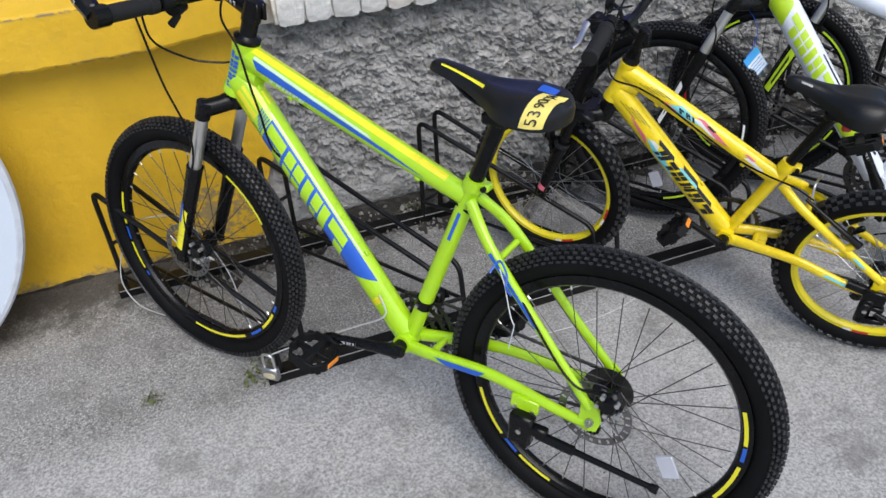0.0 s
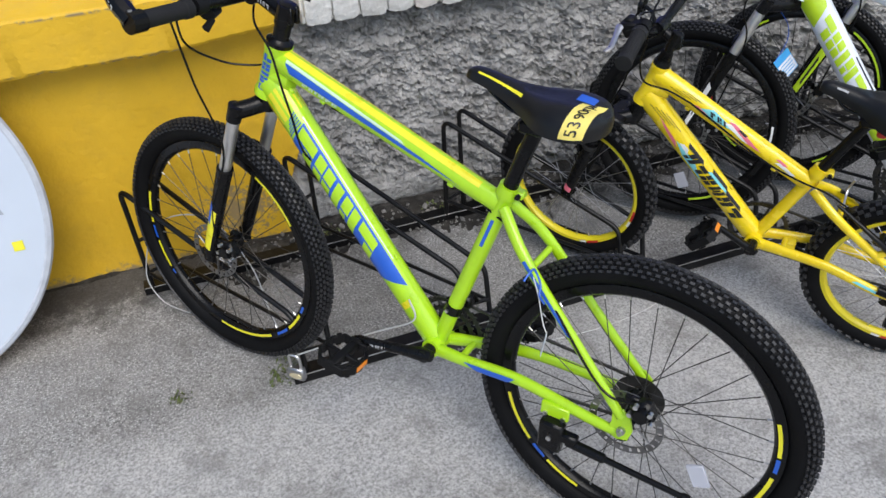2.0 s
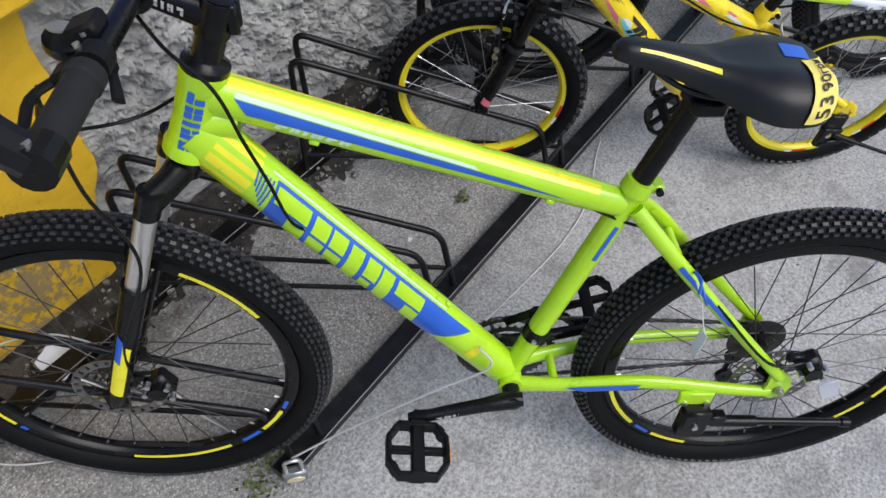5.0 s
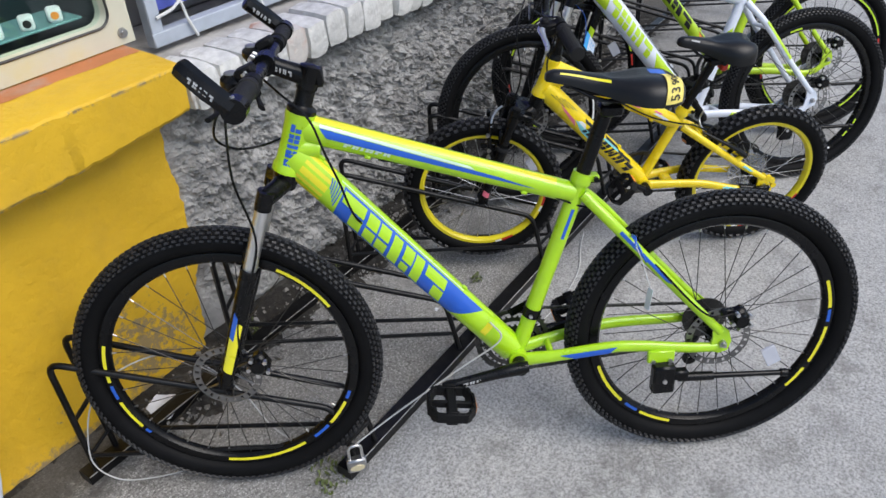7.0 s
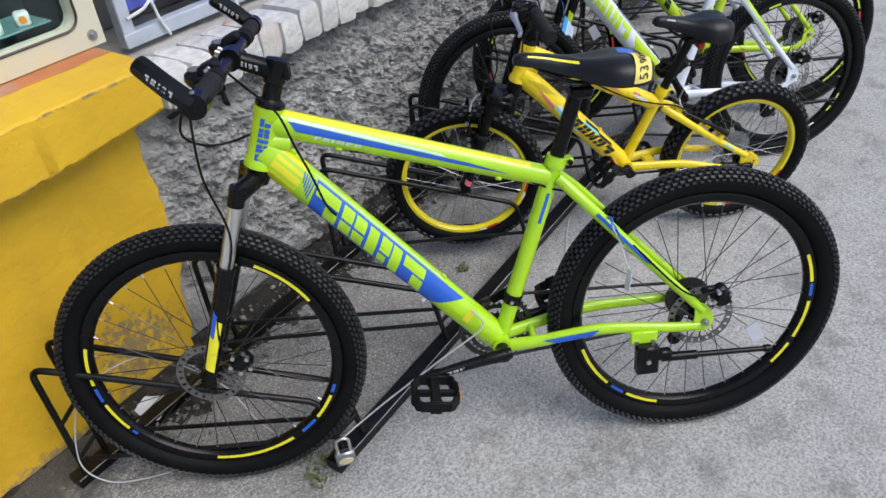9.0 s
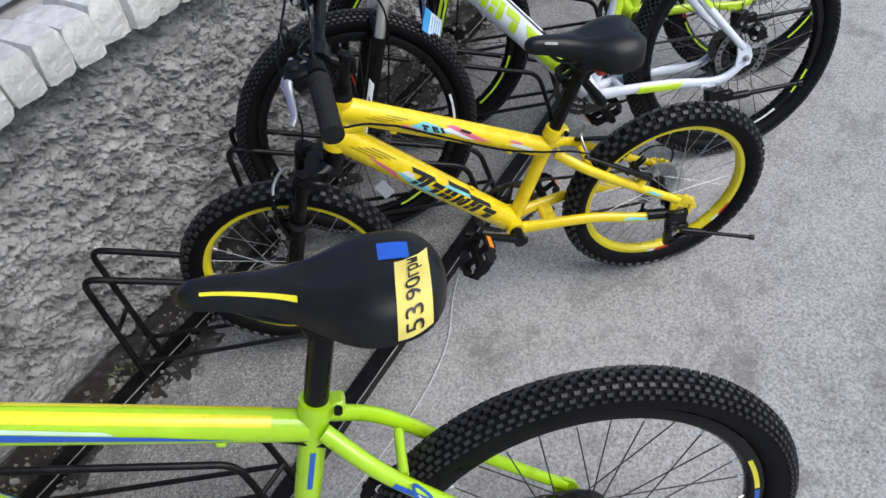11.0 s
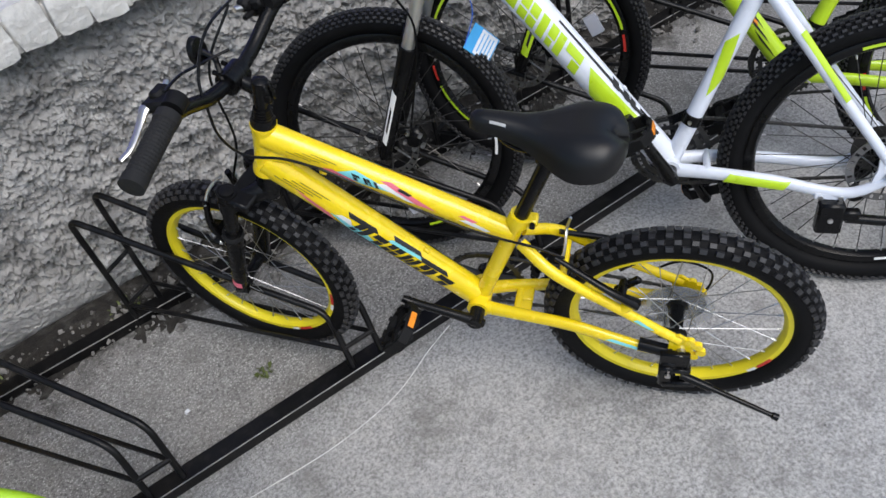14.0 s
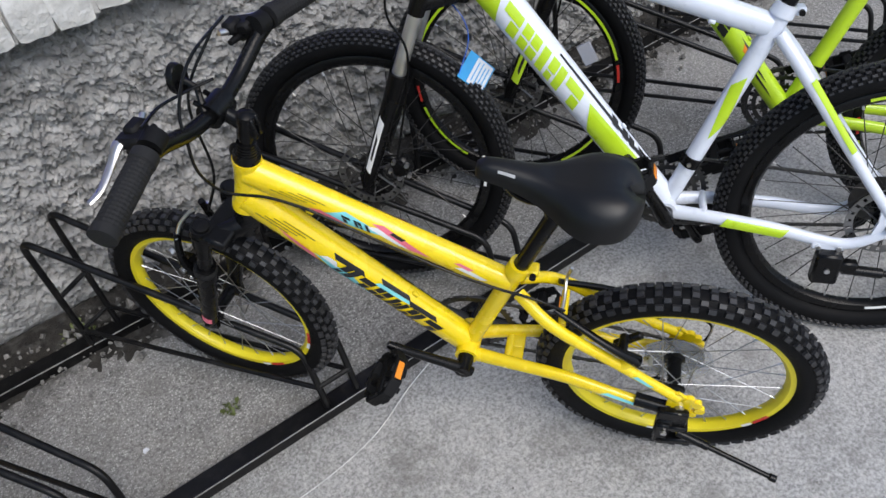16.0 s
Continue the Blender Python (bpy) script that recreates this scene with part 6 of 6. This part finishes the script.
SMALL = dict(
    R=0.2475, rim=(0.2065, 0.181), disc=False, tyre=TYRE20, rimpaint=YRIM, spokes=28, cross=3, spoke_r=0.0009, spokepaint=STEEL,
    tt_r=(0.0225, 0.0195), dt_r=(0.0245, 0.0255), st_r=0.0155, head_r=0.0205, tt_drop=0.026, dt_rise=0.026, stay_end=(-0.010, 0.002), cs_bow=0.006,
    notch=0.020, bar_droop=0.016, bar_reflector=(0.742, 0.590), fork_y=0.0485, lower_share=0.62, stanchion=BLACK, saddle_hw=0.072, saddle_drop=0.055, bar_hw=0.28, bar_rise=0.052, bar_back=0.032, grip_ribs=16,
    pedal_scale=0.88, bar_ends=None, shifters=False, lever_paint=CHROME, crank=0.135, rings=[(0.077, -0.044)], crank_mark=False, stem_mark=False,
    head_top=(0.680, 0.458), head_low=(0.7145, 0.3505), bb=(0.3704, 0.0215), seat_top=(0.2744, 0.2534), tt_seat=(0.290, 0.221), front=(0.8766, 0.037), steer=-7,
    ss_top=(0.272, 0.211), post_top=(0.208, 0.412), saddle=(0.092, 0.468, 0.324, 0.4945), stem_top=(0.652, 0.544), clamp=(0.700, 0.546),
    paint=YELLOW, frame_label="bright yellow frame with cyan and pink graphics", clamp_paint=YELLOW, saddle_label="wide black vinyl saddle", draw=draw_yellow,
    decals=[(CYAN, "cyan_shard"), (WHITE, "white_shard"), (PINK, "pink_shard"), (INK, "dark_lettering"), (INK, "dark_line"), (INK, "small_lettering")],
    rimdecals={RED: [(206, 217), (260, 271)], WHITE: [(218, 224), (272, 278)]}, spin=(20, 0), saddle_trim=[(PALEGREY, 0.76, 0.88, 3, 4, "pale_lettering", (1,))],
    fork_decal=[(PINK, 0.06, 0.20, -40, 40)],
    cables=[[(0.712, 0.13, 0.626), (0.728, 0.07, 0.607), (0.721, 0.02, 0.592), (0.696, -0.02, 0.587)], [(0.706, -0.11, 0.627), (0.696, 0.01, 0.642), (0.706, 0.06, 0.597), (0.701, 0.08, 0.557), (0.715, 0.07, 0.489), (0.703, 0.05, 0.431), (0.646, 0.036, 0.412), (0.591, 0.03, 0.387)], [(0.591, 0.03, 0.387), (0.406, 0.024, 0.272), (0.315, 0.028, 0.238), (0.245, 0.032, 0.222), (0.195, 0.030, 0.196)], [(0.736, -0.12, 0.602), (0.776, -0.05, 0.522), (0.766, -0.02, 0.402), (0.796, 0, 0.322)], [(0.060, -0.07, 0.045), (0.000, -0.08, 0.072), (-0.055, -0.082, 0.045), (-0.050, -0.08, -0.010), (-0.010, -0.078, -0.030)]],
    crank_angle=32, pedal_turn=(48, 30), kickstand=[(0.010, 0.080, -0.048), (-0.184, 0.125, -0.099)], reflector=[],
)
bicycle("small bright yellow kids' bike with black saddle", stance((1.6404, 0.8192, 0.2465), 131.6, -3.0, 0.2475), SMALL, "bicycles in the rack")

WHITEBIKE = dict(
    GREEN, cs_bow=-0.022, cs_end=-0.050, R=0.313, rim=(0.262, 0.237), tyre=TYRE24, head_top=(0.780, 0.547), head_low=(0.822, 0.432), bb=(0.4072, -0.024), seat_top=(0.2627, 0.387), tt_seat=(0.279, 0.362), front=(1.0377, 0.0225), steer=2,
    ss_top=(0.262, 0.352), post_top=(0.222, 0.510), saddle=(0.060, 0.540, 0.345, 0.582), saddle_y=0.0, saddle_hw=0.076, saddle_drop=0.058, stem_top=(0.758, 0.612), clamp=(0.838, 0.647), clamp_paint=ICE,
    paint=ICE, frame_label="pale white frame with lime panels", saddle_label="black saddle", draw=draw_white, decals=[(NEON, "neon_panel"), (INK, "dark_line")],
    rimdecals={WHITE: [(236, 262)], NEON: [(205, 214), (217, 222), (70, 80)]}, spin=(0, 0), frontdecals={WHITE: [(170, 188)], NEON: [(238, 256)]}, saddle_trim=None, fork_decal=[(WHITE, 0.10, 0.66, -4, 42), (INK, 0.22, 0.50, 10, 26)],
    cables=[[(0.88, 0.17, 0.62), (0.95, 0.11, 0.50), (0.90, 0.03, 0.44), (0.76, 0.03, 0.46)], [(0.88, 0.2, 0.62), (0.94, 0.12, 0.42), (0.92, 0.075, 0.30), (0.97, 0.078, 0.05)]],
    crank_angle=58, pedal_turn=(25, 20), kickstand=[(0.090, 0.076, -0.098), (-0.165, 0.082, -0.105)], reflector=[(1.013, -0.160)],
)
bicycle("white and lime mountain bike with a blue hang tag", stance((2.196, 0.807, 0.308), 132.3, 9.8, 0.313), WHITEBIKE, "bicycles in the rack")
NEONBIKE = dict(
    WHITEBIKE, dt_r=(0.0195, 0.0215), paint=NEON, clamp_paint=NEON, frame_label="neon yellow-green frame with black lettering", draw=draw_neon, decals=[(INK, "dark_lettering"), (INK, "dark_stripe"), (ORANGE, "orange_panel")],
    rimdecals={NEON: [(120, 165), (200, 240), (300, 340), (20, 60)], RED: [(168, 178), (344, 354)]}, frontdecals={NEON: [(120, 165), (200, 240), (300, 340), (20, 60)], RED: [(168, 178), (344, 354)]}, fork_decal=[(NEON, 0.10, 0.75, -35, 40), (INK, 0.2, 0.6, -8, 12)], steer=0, reflector=[(0.865, 0.100), (0.05, -0.05)], crank_angle=-20,
)
bicycle("neon yellow-green mountain bike with black lettering", stance((2.625, 0.842, 0.308), 132.0, 9.8, 0.313), NEONBIKE, "bicycles in the rack")


# ---- tags, lock, wires, litter ----
def text_mesh(body, size, depth=0.0003, grow=0.0):
    cu = bpy.data.curves.new("writing", "FONT")
    cu.body, cu.size, cu.extrude, cu.offset = body, size, depth, grow
    cu.align_x, cu.align_y = "CENTER", "CENTER"
    tmp = new("writing", cu)
    dg = bpy.context.evaluated_depsgraph_get()
    me = bpy.data.meshes.new_from_object(tmp.evaluated_get(dg))
    bpy.data.objects.remove(tmp)
    return me


def price_tag():
    """A strip of paper bent over the saddle's tail, with its hand-written price."""
    t = thing("price_tag", "yellow paper price tag taped over the saddle's tail", "price tag", stance((0.757, 0.6763, 0.331), 128.7, BIGLEAN, 0.0))
    tu, tw, nu, nw = GREEN["saddle"]
    L = math.hypot(nu - tu, nw - tw)
    place = Matrix.Translation((tu, GREEN["saddle_y"], tw)) @ Matrix.Rotation(-math.atan2(nw - tw, nu - tu), 4, "Y")
    rings = np.array(saddle_shape(L, GREEN["saddle_hw"], GREEN["saddle_drop"]).v).reshape(-1, 15, 3)
    along = rings[:, 0, 0]

    def ring(x):
        return np.array([[np.interp(x, along, rings[:, j, c]) for c in range(3)] for j in range(15)])

    def spot(a, b, off):
        """a: across the strip from the nose side, b: along it from the lower edge up."""
        x = L * (0.215 - 0.135 * a - 0.02 * b)
        r = ring(x)
        steps = np.concatenate(([0], np.cumsum(np.linalg.norm(np.diff(r, axis=0), axis=1))))
        d = 0.006 + 0.090 * b
        p = np.array([np.interp(d, steps, r[:, c]) for c in range(3)])
        q = np.array([np.interp(d + 0.006, steps, r[:, c]) for c in range(3)]) - np.array([np.interp(d - 0.006, steps, r[:, c]) for c in range(3)])
        nor = Vector((0, q[2], -q[1])).normalized()
        nor = nor if nor.z > 0 or nor.y > 0 else -nor
        return place @ (Vector(p) + nor * off)
    sh = grid(Shape(), 8, 22, lambda a, b: tuple(spot(a, b, 0.0022 + 0.0008 * math.sin(a * 6 + b * 4))))
    part("paper", sh, TAGPAPER, t)
    for body, size, y in (("53", 0.026, 0.195), ("90", 0.0215, 0.495), ("грн", 0.020, 0.79)):
        me = text_mesh(body, size)
        me.materials.append(INK)
        for v in me.vertices:
            v.co = spot(0.5 - v.co.y / 0.036, y + v.co.x / 0.090, 0.0036 + v.co.z)
        hang(new("writing", me), t)
    return t


price_tag()


def wire(label, pts, r, mat, name="wire"):
    t = thing(name, label, name, pose(0, 0, 0))
    part("strand", tube(Shape(), curve_points(pts, 8), r, 7), mat, t)
    return t


def hang_tag(label, mm, size, mats, string, hole=(0.0, 0.5)):
    t = thing("hang_tag", label, "tag", pose(0, 0, 0))
    sh = Shape()
    box(sh, mm, (size[0], 0.0012, size[1]), 0.0004)
    part("card", sh, mats[0], t)
    if len(mats) > 1:
        part("pale_panel", box(Shape(), mm @ pose(0, -0.0012, -size[1] * 0.14), (size[0] * 0.92, 0.0008, size[1] * 0.62), 0.0002), mats[1], t)
        for z, w in ((0.06, 0.7), (-0.08, 0.8), (-0.20, 0.6), (-0.32, 0.7)):
            part("printed_bar", box(Shape(), mm @ pose(0, -0.0020, size[1] * z), (size[0] * w, 0.0006, size[1] * 0.035), 0.0002), mats[0], t)
    part("string", tube(Shape(), curve_points([mm @ Vector((size[0] * hole[0], 0, size[1] * hole[1])), *string], 5), 0.0012, 6), ROPE if len(mats) == 1 else BLUE, t)
    return t


def card_pose(p, x, z):
    """A pose at p with its x axis along x and its z axis near z."""
    x = Vector(x).normalized()
    y = Vector(z).cross(x).normalized()
    z = x.cross(y)
    return Matrix(((x.x, y.x, z.x, p[0]), (x.y, y.y, z.y, p[1]), (x.z, y.z, z.z, p[2]), (0, 0, 0, 1)))


hang_tag("blue and white card tag hung from the brake cable", card_pose((1.689, 1.434, 0.552), (0.050, 0.012, 0.036), (-0.063, 0.013, 0.054)), (0.058, 0.074), (TAGBLUE, PAPER), [(1.688, 1.452, 0.615), (1.690, 1.47, 0.66), (1.675, 1.52, 0.70)], (-0.42, 0.47))
hang_tag("small white paper tag tied to the seat stay", pose(0.606, 0.781, 0.470, 10, 8, 60), (0.016, 0.05), (PAPER,), [(0.606, 0.79, 0.52), (0.604, 0.81, 0.57), (0.601, 0.828, 0.603)])
wire("blue cable tie twisted round the seat stay", [(0.575, 0.815, 0.612), (0.590, 0.822, 0.622), (0.607, 0.836, 0.612), (0.612, 0.820, 0.588), (0.604, 0.806, 0.575), (0.612, 0.800, 0.556)], 0.0022, BLUE, "cable_tie")


def padlock():
    t = thing("padlock", "brass and steel padlock hanging on the rack's hoop", "padlock", pose(0.166, 1.268, 0.040, 0, 0, -40))
    sh = Shape()
    box(sh, pose(0, 0, 0.024), (0.046, 0.020, 0.042), 0.004)
    part("lock_body", sh, STEEL, t)
    sh = Shape()
    lathe(sh, [(0, 0), (0.0125, 0), (0.0125, 0.002), (0, 0.002)], 20, m=pose(0, -0.0118, 0.021) @ Matrix.Diagonal((1.4, 1, 0.72, 1)))
    part("brass_plate", sh, BRASS, t)
    sh = Shape()
    tube(sh, rounded([(-0.015, 0, 0.042), (-0.015, 0, 0.088), (0.015, 0, 0.088), (0.015, 0, 0.042)], 0.015), 0.004, 10)
    part("shackle", sh, CHROME, t)
    return t


padlock()


wire("thin steel lock cable looped from the rack round the wheel", [(0.150, 1.34, 0.07), (0.12, 1.44, 0.02), (0.02, 1.59, 0.004), (-0.10, 1.69, 0.006), (-0.16, 1.76, 0.02), (-0.175, 1.80, 0.10), (-0.10, 1.79, 0.26), (0.04, 1.70, 0.30), (0.12, 1.60, 0.18), (0.14, 1.52, 0.06), (0.16, 1.44, 0.02)], 0.0019, CABLEGREY, "cable")
wire("thin steel lock cable stretched from the padlock to the frame", [(0.172, 1.275, 0.118), (0.26, 1.20, 0.20), (0.365, 1.10, 0.30), (0.425, 1.035, 0.37), (0.425, 1.06, 0.41)], 0.0021, CABLEGREY, "cable")
wire("pale string lying slack across the asphalt", [(1.385, 1.265, 0.005), (1.308, 1.239, 0.004), (1.182, 1.187, 0.004), (1.023, 1.166, 0.004), (0.861, 1.174, 0.004), (0.70, 1.19, 0.004)], 0.0014, ROPE, "string")


def paper_scrap(p, s, turn, label):
    sh = grid(Shape(), 10, 8, lambda a, b: ((a - 0.5) * s[0] * (0.7 + 0.3 * math.sin(b * 3 + 0.6)), (b - 0.5) * s[1], 0.010 + 0.008 * fractal(a * 3, b * 3, p[0] * 9) + 0.25 * s[1] * (b - 0.4) ** 2))
    ob = part("paper_scrap", sh, PAPER, m=pose(*p, 0, 0, turn))
    return tagged(ob, label, "litter")


paper_scrap((0.055, 1.845, 0.012), (0.09, 0.08), 20, "crumpled white paper scrap on the soil")
paper_scrap((0.78, 1.47, -0.006), (0.014, 0.011), 10, "tiny white paper scrap on asphalt")


# ---- leaning sign ----
def sign_board():
    t = thing("sign_board", "round white advertising board leaning on the yellow wall", "sign board", pose(-0.8175, 1.604, 0.0, -18.6, 0, 0))
    r, n = 0.473, 80
    out = [(r * math.cos(2 * math.pi * i / n), 0.487 + r * math.sin(2 * math.pi * i / n)) for i in range(n)]
    part("board", plate(Shape(), out, 0.0, 0.035), SIGNWHITE, t, "white board", angle=50)
    part("rim", tube(Shape(), [Vector((x, 0.012, z)) for x, z in out + out[:1]], 0.014, 8), PALEGREY2, t, "pale grey rounded rim")

    def bars(mat, rows):
        for x, z, w, h in rows:
            part("printed_bar", box(Shape(), pose(x, -0.002, z), (w, 0.002, h), 0.0005), mat, t)

    def letters(body, x, z, size):
        for mat, grow, y in ((PALEGREY3, 0.009, -0.0012), (WHITE, 0.0, -0.0026)):
            me = text_mesh(body, size, 0.0004, grow)
            me.materials.append(mat)
            hang(new("writing", me), t, m=pose(x, y, z, 90, 0, 0))
    bars(LEMON, [(0.28, 0.655, 0.24, 0.072), (0.02, 0.060, 0.38, 0.022), (0.385, 0.355, 0.026, 0.026)])
    bars(PINK, [(0.25, 0.607, 0.30, 0.009)])
    bars(ORANGE, [(0.12, 0.252, 0.18, 0.056)])
    letters("КА", 0.285, 0.490, 0.125)
    letters("В", 0.262, 0.378, 0.105)
    return t


PALEGREY3 = shader("grey_outline", (0.30, 0.32, 0.36), 0.4)
PALEGREY2 = shader("pale_grey", (0.46, 0.49, 0.54), 0.4)
sign_board()


# ---- pebbles and weeds ----
def pebbles():
    sh = Shape()
    rng = random.Random(4)
    for i in range(2600):
        if i < 1700:
            x, y = rng.uniform(-0.02, 3.2), 1.84 + rng.gauss(0, 0.075)
            if y > 1.94:
                continue
            s = rng.uniform(0.0025, 0.008) * (2.6 if rng.random() < 0.09 else 1)
            z = 0.012
        else:
            x, y = rng.uniform(-1.2, 3.2), rng.uniform(-0.6, 1.7)
            s, z = rng.uniform(0.0012, 0.0035), 0.0
        m = Matrix.Translation((x, y, z)) @ Euler((rng.uniform(0, 6), rng.uniform(0, 6), rng.uniform(0, 6))).to_matrix().to_4x4() @ Matrix.Diagonal((s, s * rng.uniform(0.6, 1), s * rng.uniform(0.4, 0.8), 1))
        v = [Vector(q).normalized() * rng.uniform(0.8, 1.15) for q in ((1, 0, 0), (-1, 0, 0), (0, 1, 0), (0, -1, 0), (0, 0, 1), (0, 0, -1), (1, 1, 1), (-1, -1, 1))]
        sh.add([m @ q for q in v], [(0, 6, 4), (6, 2, 4), (2, 1, 4), (1, 7, 4), (7, 3, 4), (3, 0, 4), (0, 2, 6), (1, 3, 7), (0, 5, 2), (2, 5, 1), (1, 5, 3), (3, 5, 0)])
    return tagged(part("pebbles", sh, STONES, angle=20), "loose grit and pebbles on soil and asphalt", "pebbles", kind="stuff")


STONES = shader("loose_stone", (0.21, 0.20, 0.185), 0.9, vary=0.55, scale=60)
pebbles()


def weeds():
    rng = random.Random(9)
    for cx, cy, r, n in ((0.132, 1.338, 0.055, 90), (0.755, 1.88, 0.05, 60), (-0.137, 1.35, 0.03, 40), (0.970, 1.445, 0.022, 30), (0.40, 1.90, 0.04, 40)):
        sh = Shape()
        for i in range(n):
            a, d = rng.uniform(0, 6.3), r * math.sqrt(rng.random())
            p = Vector((d * math.cos(a), d * math.sin(a), 0.003))
            h, w, b = rng.uniform(0.003, 0.014), rng.uniform(0.002, 0.005), rng.uniform(0, 6.3)
            t = Vector((math.cos(b), math.sin(b), 0))
            side = Vector((-math.sin(b), math.cos(b), 0)) * w
            sh.add([p - side * 0.4, p + side * 0.4, p + t * h * 0.6 + side + Vector((0, 0, h * 0.7)), p + t * h + Vector((0, 0, h)), p + t * h * 0.6 - side + Vector((0, 0, h * 0.7))], [(0, 1, 2, 3, 4)])
        ob = part("weed", sh, LEAF, m=pose(cx, cy, 0))
        tagged(ob, "small green weed tuft in the asphalt", "weed")


weeds()
